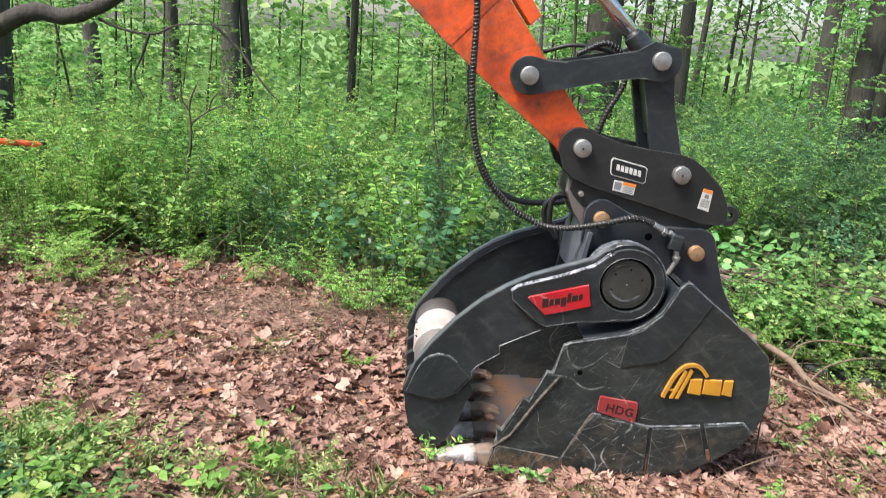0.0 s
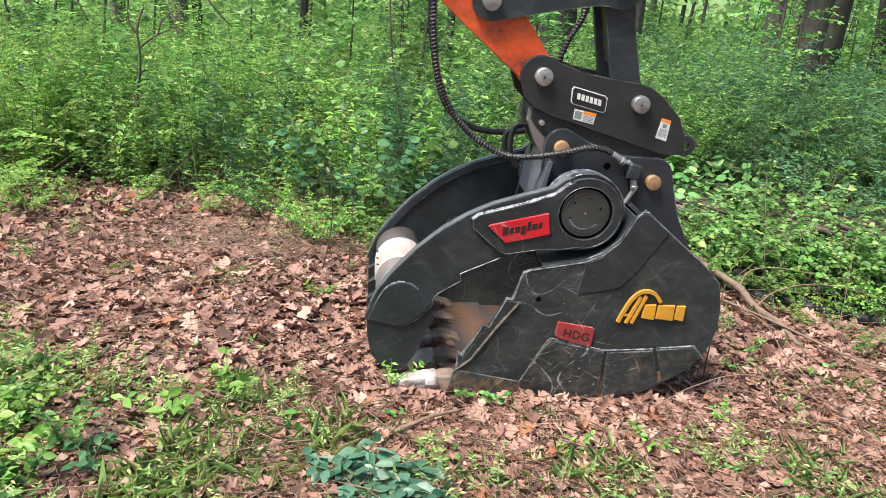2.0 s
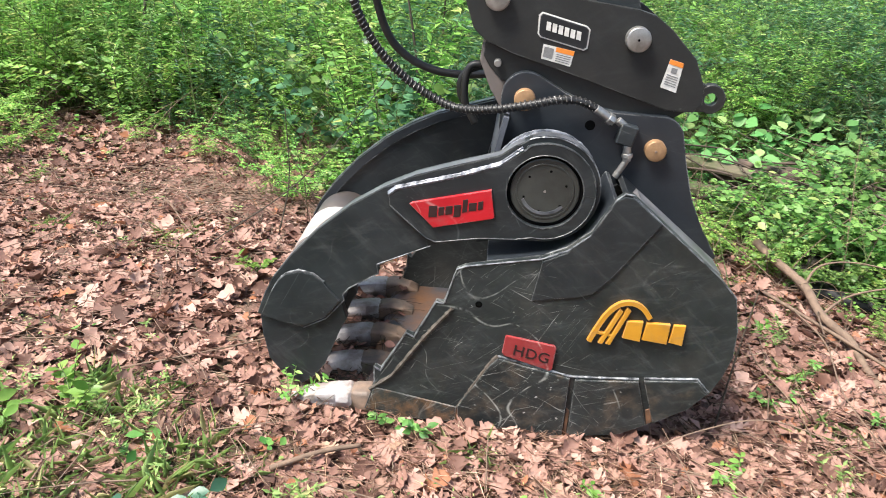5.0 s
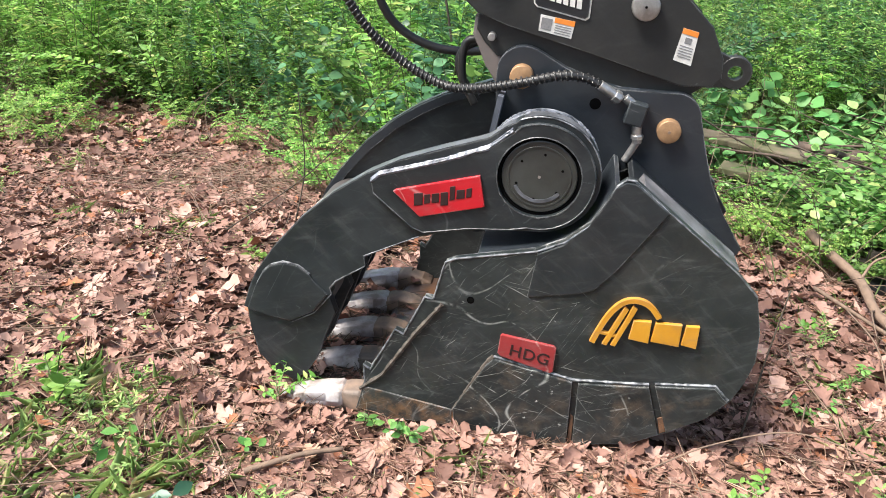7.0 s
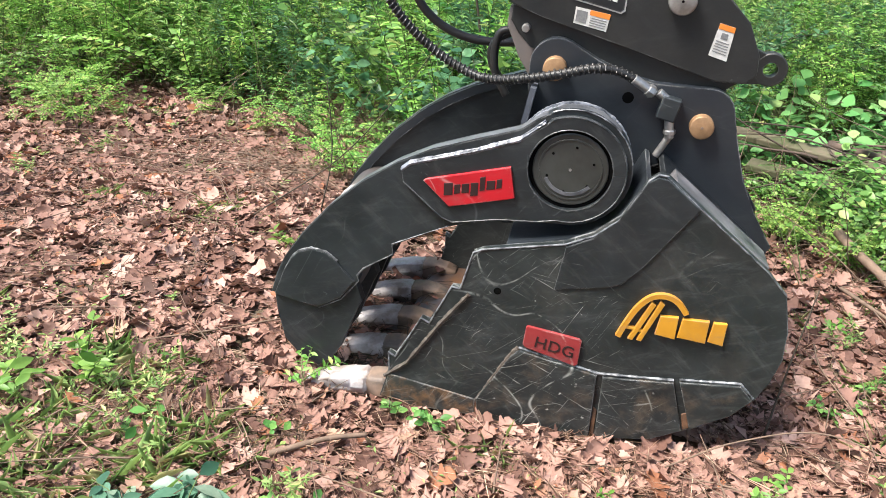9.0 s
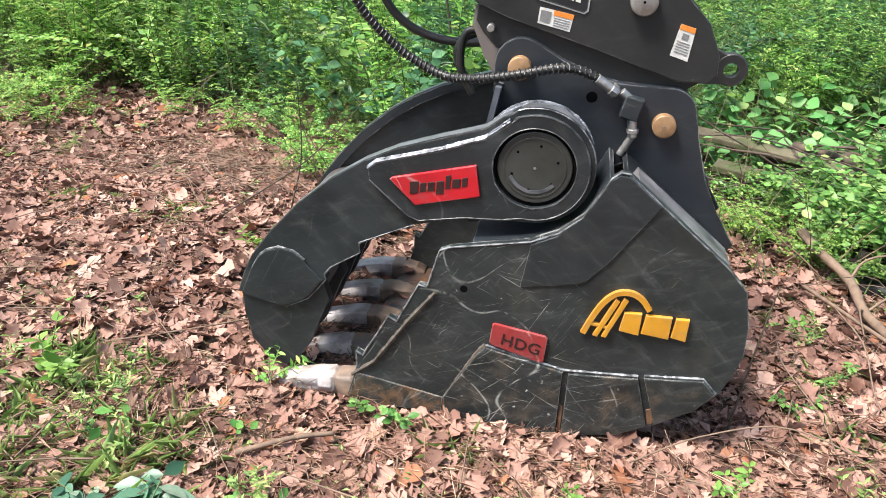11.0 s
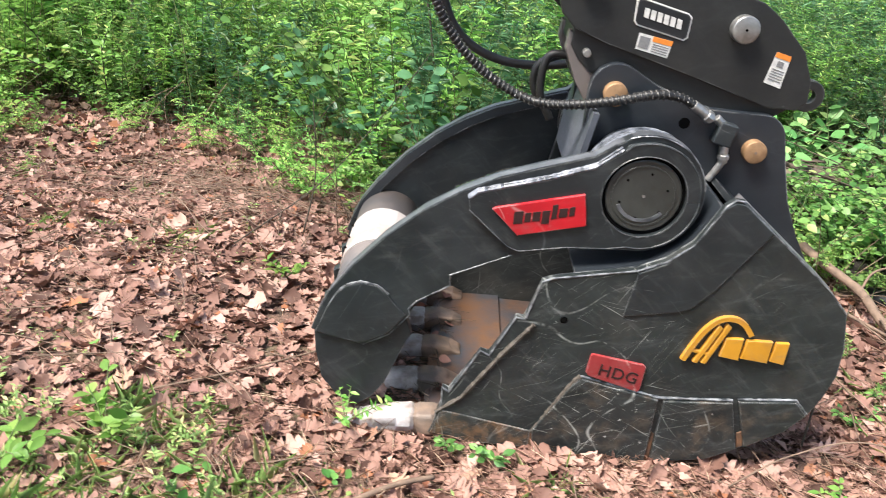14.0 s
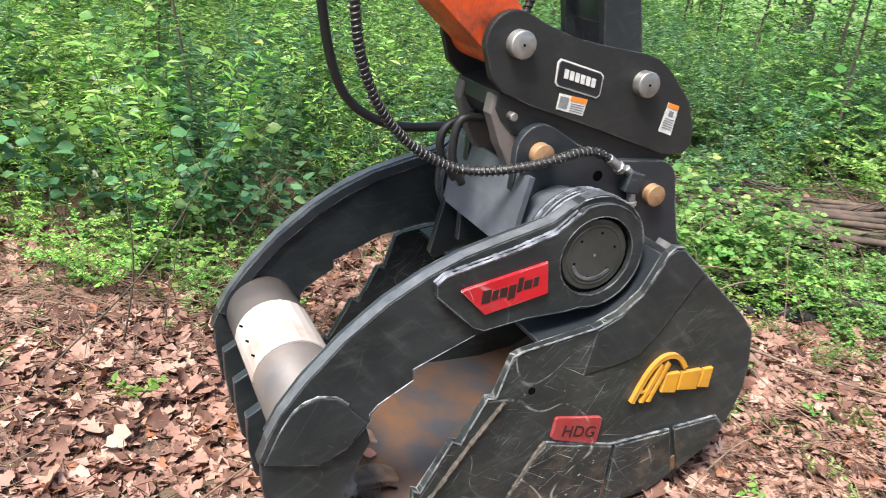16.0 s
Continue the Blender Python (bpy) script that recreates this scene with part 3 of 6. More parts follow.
part("weld", cyl((-0.085, 0.212, 0.722), (-0.085, W - 0.212, 0.722), 0.005, segs=8), EDGE, bucket)
part("deck_plate", sheet([(0.28, 0.79), (0.05, 0.92), (-0.06, 0.9)], 0.303, 0.557, 0.015), SMOOTH, bucket)

# saddle plates that close the sides in under the thumb's hub
saddle = [(p.x + 0.006, p.z - 0.015) for p in smooth_path([(-0.085, 0, 0.552), (0.075, 0, 0.586), (0.145, 0, 0.62), (0.208, 0, 0.677), (0.262, 0, 0.788)], 5)]
for y0, y1 in both(0.0245, 0.2745):
    part("saddle_plate", sheet(saddle, y0, y1, 0.013), EARPAINT, bucket, "curved black plate under the thumb hub")

# badges on the near side plate: plain shapes in their colours
badge = part("badge", plate([(-0.003, 0.321), (0.002, 0.326), (0.146, 0.307), (0.153, 0.3), (0.15, 0.225), (0.143, 0.218), (0.002, 0.255), (-0.008, 0.266)], -0.0105, -0.0, 0.0025), REDWORN, bucket, "faded red model badge with dark letters")
type_curve = bpy.data.curves.new("lettering", "FONT")
type_curve.body, type_curve.size, type_curve.shear, type_curve.extrude, type_curve.space_character, type_curve.offset = "HDG", 0.05, 0.12, 0.0008, 1.06, 0.0004
type_ob = new("lettering", type_curve)
type_mesh = bpy.data.meshes.new_from_object(type_ob)
bpy.data.objects.remove(type_ob)
bm = bmesh.new()
bm.from_mesh(type_mesh)
for v in bm.verts:
    u, w, d = v.co
    v.co = (0.022 + u, -0.0113 - d, 0.266 + w - 0.19 * u)
part("lettering", bm, LETTER, badge, "dark sunken letters")
emblem = part("emblem", sheet([(p.x, p.z) for p in smooth_path([(0.252, 0, 0.335), (0.27, 0, 0.385), (0.292, 0, 0.432), (0.32, 0, 0.463), (0.352, 0, 0.470), (0.38, 0, 0.458), (0.405, 0, 0.428)], 4)], -0.013, 0.0, 0.014), YELLOW, bucket, "yellow raised emblem of an arch over slanted bars")
for x0, x1, z1 in ((0.272, 0.318, 0.447), (0.295, 0.34, 0.452)):
    part("bar", plate([(x0, 0.335), (x0 + 0.013, 0.332), (x1 + 0.012, z1), (x1, z1 + 0.01)], -0.013, 0.0, 0.002), YELLOW, emblem)
part("bar", plate([(0.258, 0.366), (0.315, 0.358), (0.315, 0.367), (0.26, 0.376)], -0.012, 0.0, 0.002), YELLOW, emblem)
for x0, x1 in ((0.34, 0.393), (0.398, 0.472), (0.477, 0.517)):
    part("bar", plate([(x0, 0.36), (x0 + 0.006, 0.418), (x1, 0.42), (x1, 0.353)], -0.013, 0.0, 0.002), YELLOW, emblem)

# ---- thumb ----
thumb = thing("grapple_thumb", (-0.65, 0.43, 0), "black steel hydraulic thumb of two curved arms, closed over the bucket", "grapple thumb")
HUBARC = arc(HUB[0], HUB[1], 0.158, 112, -95, 24)
ARM = [(-0.785, 0.275), (-0.765, 0.335), (-0.736, 0.398), (-0.68, 0.48), (-0.592, 0.581), (-0.493, 0.67), (-0.398, 0.734), (-0.306, 0.781), (-0.188, 0.823), (-0.074, 0.861), (-0.03, 0.895)] + HUBARC + [(-0.006, 0.61), (-0.113, 0.606), (-0.251, 0.566), (-0.41, 0.488), (-0.405, 0.456), (-0.494, 0.397), (-0.514, 0.371), (-0.508, 0.352), (-0.564, 0.281), (-0.636, 0.24), (-0.7, 0.252)]
TIP = [(-0.778, 0.285), (-0.77, 0.198), (-0.752, 0.11), (-0.70, 0.046), (-0.645, 0.022), (-0.6, 0.06), (-0.567, 0.11), (-0.521, 0.239), (-0.5, 0.283), (-0.52, 0.345), (-0.6, 0.36), (-0.7, 0.34)]
for y0, y1 in both(0.062, 0.104):
    arm = part("thumb_arm", plate(ARM, y0, y1, 0.004), BLACK, thumb, "curved black plate arm with a stepped inner edge")
    front = y0 < 0.4
    face = y0 if front else y1
    s = -1 if front else 1

    def span(a, b):
        return (face - b, face - a) if front else (face + a, face + b)
    # pale strip paints the sky's reflection on the arm's upper edge
    part("dusty_rim", sheet([(x, z + 0.0015) for x, z in ARM[1:11] + HUBARC[1:9]], y0 + 0.004, y1 - 0.004, 0.0015), PALERIM, arm, "upper edge of the arm, its sky reflection painted grey")
    lip = []
    for i in range(1, 10):
        (xa, za), (xb, zb) = ARM[i - 1], ARM[i + 1]
        d = math.hypot(xb - xa, zb - za)
        lip.append((ARM[i][0] + (zb - za) / d * 0.03, ARM[i][1] - (xb - xa) / d * 0.03))
    part("inner_lip", plate(ARM[1:10] + lip[::-1], *((y1, y1 + 0.014) if front else (y0 - 0.014, y0)), 0.003), EARPAINT, arm, "raised lip along the inside of the arm")
    hole = arc(HUB[0], HUB[1], 0.109, 359.8, 0.2, 48)
    boss = [(-0.382, 0.722), (-0.36, 0.74), (-0.186, 0.793), (-0.072, 0.837), (-0.005, 0.89)] + arc(HUB[0], HUB[1], 0.143, 116, 0.15, 28) + hole[::-1] + arc(HUB[0], HUB[1], 0.143, -0.15, -98, 24) + [(-0.006, 0.62), (-0.113, 0.612), (-0.236, 0.587), (-0.268, 0.598), (-0.377, 0.69)]
    part("boss_plate", plate(boss, *span(0, 0.017), 0.0), BLACK, arm, "raised boss plate with a round opening, welded to the arm")
    part("rim", bead(arc(HUB[0], HUB[1], 0.1095, 0, 360, 40), face + s * 0.0165, 0.0016), BLACK, arm)
    part("rim", bead([(-0.377, 0.69), (-0.268, 0.598), (-0.236, 0.587), (-0.113, 0.612), (-0.006, 0.62)] + arc(HUB[0], HUB[1], 0.143, -98, 112, 48) + [(-0.005, 0.89)], face + s * 0.0160, 0.0024), BLACK, arm)
    # weld beads coloured pale, as highlights along the boss's upper ridge
    part("weld", bead([(-0.382, 0.722), (-0.36, 0.743), (-0.186, 0.797), (-0.072, 0.841), (-0.01, 0.892)], face + s * 0.0145, 0.0048), GLEAMLINE, arm)
    part("weld", bead([(-0.384, 0.724), (-0.36, 0.745), (-0.186, 0.799), (-0.072, 0.843), (-0.012, 0.895)], face + s * 0.002, 0.004), GLEAMLINE, arm)
    for k, (q0, q1, r) in enumerate(((0.006, 0.022, 0.154), (0.028, 0.042, 0.15), (0.048, 0.06, 0.152))):
        ys = (y1 + q0, y1 + q1) if front else (y0 - q1, y0 - q0)
        part("hub_flange", ring(HUB[0], HUB[1], 0.1, r, *ys, 56, 0.005), EARPAINT, arm)
        # pale bead painted as the gloss highlight on the flange's upper rim
        part("bright_edge", bead(arc(HUB[0], HUB[1], r - 0.001, 165, 20, 40), (ys[0] if front else ys[1]), 0.0042), GLEAMLINE, arm)
    # thin bright beads paint the rim highlights on the arm's edges
    part("bright_edge", bead(arc(HUB[0], HUB[1], 0.1575, 112, 10, 24), face, 0.002), EDGE, arm)
    part("bright_edge", bead([(-0.251, 0.566), (-0.41, 0.488), (-0.405, 0.456), (-0.494, 0.397), (-0.514, 0.371), (-0.508, 0.352), (-0.564, 0.281), (-0.636, 0.24)], face, 0.0016), EDGE, arm, "inner edge of the arm, its rim highlight painted in")
    # black disc: the shade in the gap round the cover is painted
    disc = part("hub_cap", cyl((HUB[0], face - s * 0.004, HUB[1]), (HUB[0], face + s * 0.0012, HUB[1]), 0.1085, segs=56), DARKLINE, arm, "black disc painting the shaded gap round the hub cover")
    part("hub_cover", cyl((HUB[0], face, HUB[1]), (HUB[0], face + s * 0.006, HUB[1]), 0.098, segs=56, edge=0.003), HUBCAP, disc)
    part("cover_rim", ring(HUB[0], HUB[1], 0.079, 0.0835, *sorted((face + s * 0.0055, face + s * 0.0078)), 48, 0.001), HUBCAP, disc)
    part("wear_crescent", sheet(arc(HUB[0], HUB[1], 0.071, 205, 322, 24), *sorted((face + s * 0.0055, face + s * 0.0085)), 0.009), PALERIM, disc, "paler crescent low on the hub cover")
    part("bright_lip", bead(arc(HUB[0], HUB[1], 0.1115, 205, 318, 18), face + s * 0.0145, 0.0026), EDGE, arm, "bright lower lip of the opening")
    for k in range(6):
        a = radians(20 + 60 * k)
        x, z = HUB[0] + 0.062 * math.cos(a), HUB[1] + 0.062 * math.sin(a)
        part("bolt", cyl((x, face + s * 0.0055, z), (x, face + s * 0.0075, z), 0.0036, segs=8), DARKLINE, disc)
    part("bolt", cyl((HUB[0], face + s * 0.0055, HUB[1]), (HUB[0], face + s * 0.0075, HUB[1]), 0.004, segs=8), PIN, disc)
    part("cap_plate", plate([(-0.772, 0.272), (-0.742, 0.35)] + [(-0.715, 0.4), (-0.69, 0.425), (-0.65, 0.44), (-0.606, 0.434), (-0.575, 0.41), (-0.555, 0.385), (-0.52, 0.352), (-0.566, 0.288), (-0.636, 0.248), (-0.7, 0.258)], *span(0, 0.007), 0.003), BLACK, arm, "scuffed round cap plate at the tip")
    part("weld", bead([(-0.75, 0.31), (-0.735, 0.36), (-0.714, 0.402), (-0.69, 0.428), (-0.65, 0.443), (-0.605, 0.437), (-0.572, 0.412)], face + s * 0.003, 0.0035), EDGE, arm)
    if front:
        red = part("badge", plate([(-0.319, 0.703), (-0.312, 0.709), (-0.088, 0.769), (-0.072, 0.684), (-0.079, 0.680), (-0.246, 0.636)], face - 0.027, face - 0.016, 0.003), RED, arm, "bright red maker's badge with a dark bar")
        for x0, x1, up, down in ((-0.262, -0.238, 0.019, -0.016), (-0.234, -0.218, 0.011, -0.015), (-0.214, -0.194, 0.011, -0.015), (-0.19, -0.17, 0.011, -0.026), (-0.166, -0.152, 0.024, -0.015), (-0.148, -0.126, 0.012, -0.013), (-0.122, -0.108, 0.012, -0.013)):
            z = 0.687 + 0.24 * (x0 + 0.25)
            part("bar", plate([(x0, z + up), (x1, z + up + 0.004), (x1, z + down + 0.004), (x0, z + down)], face - 0.0285, face - 0.0255, 0.001), LETTER, red)
for k in range(5):
    y = 0.069 + 0.172 * k
    part("tine", plate(TIP, y, y + 0.033, 0.004), BLACK, thumb, "hooked black tine reaching to the ground")
tube = part("thumb_tube", cyl((-0.632, 0.1, 0.333), (-0.632, W - 0.1, 0.333), 0.111, segs=72), TUBE, thumb, "grey rubbed cross tube", True)
pad = bmesh.new()
for a, b in zip(range(0, 12), range(1, 13)):
    a0, a1 = radians(15 + 165 * a / 12), radians(15 + 165 * b / 12)
    q = []
    for yy in (0.33, 0.58):
        q += [(-0.632 + r * math.cos(t), yy, 0.333 + r * math.sin(t)) for r in (0.1105, 0.1155) for t in (a0, a1)]
    v = [pad.verts.new(c) for c in q]
    for f in ((2, 3, 7, 6), (0, 1, 3, 2), (4, 6, 7, 5)):
        pad.faces.new([v[i] for i in f])
    for cap in ((0, 2, 6, 4),) if a == 0 else ((1, 5, 7, 3),) if b == 12 else ():
        pad.faces.new([v[i] for i in cap])
bmesh.ops.remove_doubles(pad, verts=pad.verts[:], dist=0.0005)
part("wear_pad", pad, PAD, tube, "pale steel wear pad rubbed bright")
for y in (0.375, 0.455, 0.545):
    a = radians(152)
    c = Vector((-0.632 + 0.1156 * math.cos(a), y, 0.333 + 0.1156 * math.sin(a)))
    part("slot", box(c, (0.004, 0.006, 0.018), (0, -60, 0), 0.0), DARKLINE, tube)

# ---- quick coupler ----
coupler = thing("quick_coupler", (0.14, 0.43, 1.0), "dark grey quick coupler pinned between arm and bucket", "coupler")
LINK = [(-0.213, 1.245)] + arc(-0.133, 1.262, 0.081, 185, 65, 10) + [(-0.05, 1.315), (0.048, 1.281), (0.165, 1.269), (0.283, 1.258), (0.332, 1.246), (0.386, 1.209), (0.466, 1.134), (0.504, 1.055), (0.508, 1.003), (0.483, 0.978), (0.406, 0.977), (0.179, 1.044), (-0.065, 1.108), (-0.145, 1.135), (-0.185, 1.17)]
for y0, y1 in both(0.285, 0.312):
    cheek = part("cheek_plate", plate(LINK, y0, y1, 0.004), GREYBLACK, coupler, "dark cheek plate with pin bosses")
    if y0 < 0.4:
        nb = part("name_plate", plate([(0.008, 1.232), (0.14, 1.203), (0.151, 1.193), (0.15, 1.14), (0.14, 1.132), (0.01, 1.160), (0.001, 1.17), (-0.001, 1.222)], y0 - 0.003, y0, 0.001), WHITE, cheek, "black name plate with a white rim and bar")
        part("field", plate([(0.0105, 1.2275), (0.1385, 1.1995), (0.147, 1.191), (0.146, 1.1435), (0.138, 1.1365), (0.0125, 1.1635), (0.005, 1.172), (0.004, 1.2195)], y0 - 0.0045, y0 - 0.0025, 0.0), SMOOTH, nb)
        for k in range(6):
            x0 = 0.024 + 0.0178 * k
            z = 1.207 - 0.22 * (x0 - 0.024)
            part("bar", plate([(x0, z), (x0 + 0.013, z - 0.003), (x0 + 0.013, z - 0.027), (x0, z - 0.024)], y0 - 0.006, y0 - 0.004, 0.0), WHITE, nb)
        for pts, head in (([(0.022, 1.142), (0.114, 1.128), (0.107, 1.083), (0.019, 1.1)], 0), ([(0.391, 1.129), (0.431, 1.12), (0.424, 1.033), (0.376, 1.046)], 1)):
            st = part("warning_label", plate(pts, y0 - 0.0015, y0, 0.0), WHITE, cheek, "white and orange warning label")
            p = [Vector((x, 0, z)) for x, z in pts]
            if head:
                quads = [(0.0, 1.0, 0.0, 0.16, ORANGEPRINT)] + [(0.12, 0.88, 0.5 + 0.08 * i, 0.53 + 0.08 * i, GREYPRINT) for i in range(5)] + [(0.3, 0.7, 0.24, 0.42, GREYPRINT)]
            else:
                quads = [(0.42, 1.0, 0.0, 0.3, ORANGEPRINT), (0.05, 0.36, 0.15, 0.85, GREYPRINT)] + [(0.46, 0.94, 0.42 + 0.14 * i, 0.47 + 0.14 * i, GREYPRINT) for i in range(4)]
            for u0, u1, v0, v1, mt in quads:
                q = [(p[0].lerp(p[1], u)).lerp(p[3].lerp(p[2], u), v) for u, v in ((u0, v0), (u1, v0), (u1, v1), (u0, v1))]
                part("print", plate([(c.x, c.z) for c in q], y0 - 0.0025, y0 - 0.001, 0.0), mt, st)
BODY = [(-0.147, 1.132), (-0.15, 1.09), (-0.128, 1.057), (-0.09, 1.02), (0.0, 1.0), (0.095, 0.985), (0.318, 0.93), (0.43, 0.945), (0.485, 0.985), (0.47, 1.03), (0.3, 1.09), (0.1, 1.13), (-0.05, 1.16)]
part("body", plate(BODY, 0.306, W - 0.306, 0.006), GREYBLACK, coupler, "box body of the coupler")
part("hook", plate([(-0.155, 1.125), (-0.16, 1.075), (-0.12, 0.99), (-0.085, 0.935), (-0.03, 0.915), (0.03, 0.935), (0.04, 1.12)], 0.31, 0.36, 0.008), TUBE, coupler, "rubbed rusty-grey jaw hooked over the pin")
part("hook", plate([(-0.155, 1.125), (-0.16, 1.075), (-0.12, 0.99), (-0.085, 0.935), (-0.03, 0.915), (0.03, 0.935), (0.04, 1.12)], W - 0.36, W - 0.31, 0.008), TUBE, coupler, "rubbed rusty-grey jaw hooked over the pin")
part("wedge", plate([(0.44, 0.96), (0.47, 0.9), (0.43, 0.82), (0.40, 0.83), (0.40, 0.96)], 0.33, 0.53, 0.006), SMOOTH, coupler)
part("bolt", cyl((-0.105, 0.28, 1.075), (-0.105, 0.312, 1.075), 0.011, segs=16, edge=0.002), PIN, coupler)
lug = part("lifting_lug", plate([(0.44, 1.06), (0.5, 1.054), (0.545, 1.035), (0.53, 0.993), (0.545, 0.951), (0.5, 0.948), (0.44, 0.95)], 0.4155, 0.4445, 0.003), GREYBLACK, coupler, "black lifting lug with a round eye")
part("eye", ring(0.564, 0.993, 0.02, 0.046, 0.415, 0.445, 28, 0.003), GREYBLACK, lug)
for x, z in ((-0.123, 1.262), (0.288, 1.179)):
    pn = part("pin", cyl((x, 0.255, z), (x, W - 0.255, z), 0.036, segs=40, edge=0.004), PIN, coupler, "bare steel pin with a dished end", True)
    part("centre_mark", cyl((x, 0.2535, z), (x, 0.2555, z), 0.0035, segs=12), DARKLINE, pn)

# ---- excavator arm ----
boom = thing("excavator_arm", (-0.3, 0.43, 1.3), "orange excavator arm with black linkage and chipped paint", "excavator arm")
along = Vector((-0.577, 0, 0.54)).normalized()


def arm_point(t, off):
    """A point t metres up the arm and off metres across it."""
    return (-0.155 + along.x * t + along.z * off, 1.295 + along.z * t - along.x * off)


LOWER = [arm_point(-0.02, -0.072), arm_point(0.0, 0.0), arm_point(-0.02, 0.068), arm_point(0.3, 0.125), arm_point(0.62, 0.18), arm_point(2.6, 0.3), arm_point(2.6, -0.16), arm_point(0.62, -0.115), arm_point(0.3, -0.098)]
body = part("arm_box", plate([LOWER[i] for i in (0, 2, 3, 4, 5, 6, 7, 8)], 0.325, W - 0.325, 0.006), ORANGE, boom, "orange box-section arm, scuffed near the pins")
part("weld_strip", plate([arm_point(0.60, -0.11), arm_point(0.625, -0.112), arm_point(0.625, 0.17), arm_point(0.60, 0.168)], 0.3225, 0.326, 0.001), ORANGE, body)
part("nose_boss", cyl((-0.123, 0.314, 1.262), (-0.123, W - 0.314, 1.262), 0.074, segs=40, edge=0.004), ORANGE, body)
A, B, C = (-0.359, 1.531), (0.15, 1.617), (0.288, 1.179)
for y0, y1 in both(0.288, 0.316):
    lk = part("idler_link", plate(arc(A[0], A[1], 0.075, 75, 285, 14) + [(-0.22, 1.487), (-0.05, 1.525), (0.06, 1.548)] + arc(B[0], B[1], 0.083, 235, 400, 12) + [(0.12, 1.69), (0.06, 1.648), (-0.05, 1.627), (-0.22, 1.588), (-0.29, 1.59)], y0, y1, 0.004), BLACK, boom, "black idler link plate")
for x, z in (A, B):
    part("pin", cyl((x, 0.262, z), (x, W - 0.262, z), 0.036, segs=40, edge=0.004), PIN, boom, "bare steel link pin", True)
part("arm_boss", cyl((A[0], 0.316, A[1]), (A[0], W - 0.316, A[1]), 0.07, segs=40, edge=0.003), ORANGE, boom)
for y0, y1 in both(0.318, 0.346):
    part("bucket_link", plate([(0.08, 1.63), (0.21, 1.63), (0.235, 1.45), (0.29, 1.24), (0.34, 1.18), (0.288, 1.125), (0.235, 1.18), (0.165, 1.24), (0.12, 1.45)], y0, y1, 0.004), BLACK, boom, "black bucket link plate")
part("link_web", plate([(0.125, 1.54), (0.195, 1.54), (0.23, 1.34), (0.175, 1.32)], 0.346, W - 0.346, 0.003), BLACK, boom)
rod = part("cylinder_rod", cyl((0.15, 0.43, 1.617), (-0.35, 0.43, 2.14), 0.032, segs=32), CHROME, boom, "chrome cylinder rod", True)
part("rod_eye", cyl((0.15, 0.35, 1.617), (0.15, 0.51, 1.617), 0.068, segs=32, edge=0.004), BLACK, boom)
part("rod_collar", cyl((0.115, 0.43, 1.654), (0.06, 0.43, 1.711), 0.05, 0.04, segs=32, edge=0.004), BLACK, boom)
part("cylinder_barrel", cyl((-0.28, 0.43, 2.067), (-1.2, 0.43, 3.03), 0.062, segs=32, edge=0.006), ORANGE, boom, "orange cylinder barrel")
part("clevis", plate([(-0.47, 1.86), (-0.36, 1.72), (-0.32, 1.76), (-0.42, 1.9)], 0.37, 0.49, 0.004), ORANGE, boom)


# ---- hoses ----
def hose(points, r, guard, label, pitch=0.0145):
    path = smooth_path(points, 14)
    base = path[0]
    h = thing("hydraulic_hose", base, label, "hose", "hydraulic hoses")
    tb = part("tube", sweep(path, r, 12), RUBBER, h, smooth=True)
    if guard:
        # resample evenly and wind the guard round it
        d, even = 0.0, []
        for a, b in zip(path, path[1:]):
            seg = (b - a).length
            n = max(1, int(seg / 0.0022))
            even += [a.lerp(b, i / n) for i in range(n)]
        fr = frames_along(even)
        length, coil, rub = 0.0, [], []
        for i, (p, u, v) in enumerate(fr):
            if i:
                length += (p - fr[i - 1][0]).length
            ang = 2 * math.pi * length / pitch
            coil.append(p + (u * math.cos(ang) + v * math.sin(ang)) * (r + 0.0012))
            rub.append(p + (u * math.cos(ang + 1.1) + v * math.sin(ang + 1.1)) * (r + 0.0019))
        part("spiral_guard", sweep(coil, 0.0034, 5), WRAP, tb, "black spiral hose guard", True)
        # thin pale line that paints the glints on the guard
        part("rubbed_rim", sweep(rub, 0.0009, 4), GLINT, tb, "glint painted along the guard as a thin bright line")
    return h


h1 = hose([(-0.72, 0.31, 2.2), (-0.64, 0.28, 2.05), (-0.585, 0.27, 1.82), (-0.58, 0.27, 1.504), (-0.57, 0.272, 1.38), (-0.54, 0.285, 1.225), (-0.475, 0.31, 1.095), (-0.385, 0.33, 1.0), (-0.29, 0.325, 0.945), (-0.21, 0.3, 0.926), (-0.108, 0.25, 0.945), (-0.01, 0.232, 0.970), (0.088, 0.235, 0.995), (0.15, 0.245, 0.992), (0.203, 0.252, 0.971)], 0.0115, True, "black hydraulic hose in a spiral guard, looped to the bucket")
for p, q, r in (((0.195, 0.25, 0.975), (0.255, 0.255, 0.938), 0.0135), ((0.235, 0.253, 0.95), (0.25, 0.255, 0.941), 0.018), ((0.265, 0.255, 0.945), (0.29, 0.257, 0.925), 0.012), ((0.305, 0.257, 0.87), (0.312, 0.257, 0.82), 0.013), ((0.312, 0.257, 0.825), (0.285, 0.262, 0.765), 0.01), ((0.31, 0.257, 0.845), (0.311, 0.257, 0.832), 0.017)):
    part("fitting", cyl(p, q, r, segs=8 if r > 0.015 else 20, edge=0.002), ZINC, h1, "zinc-plated hose fitting")
part("valve_block", box((0.298, 0.257, 0.903), (0.052, 0.036, 0.062), (0, 12, 0), 0.004), BLACK, h1, "black valve block")
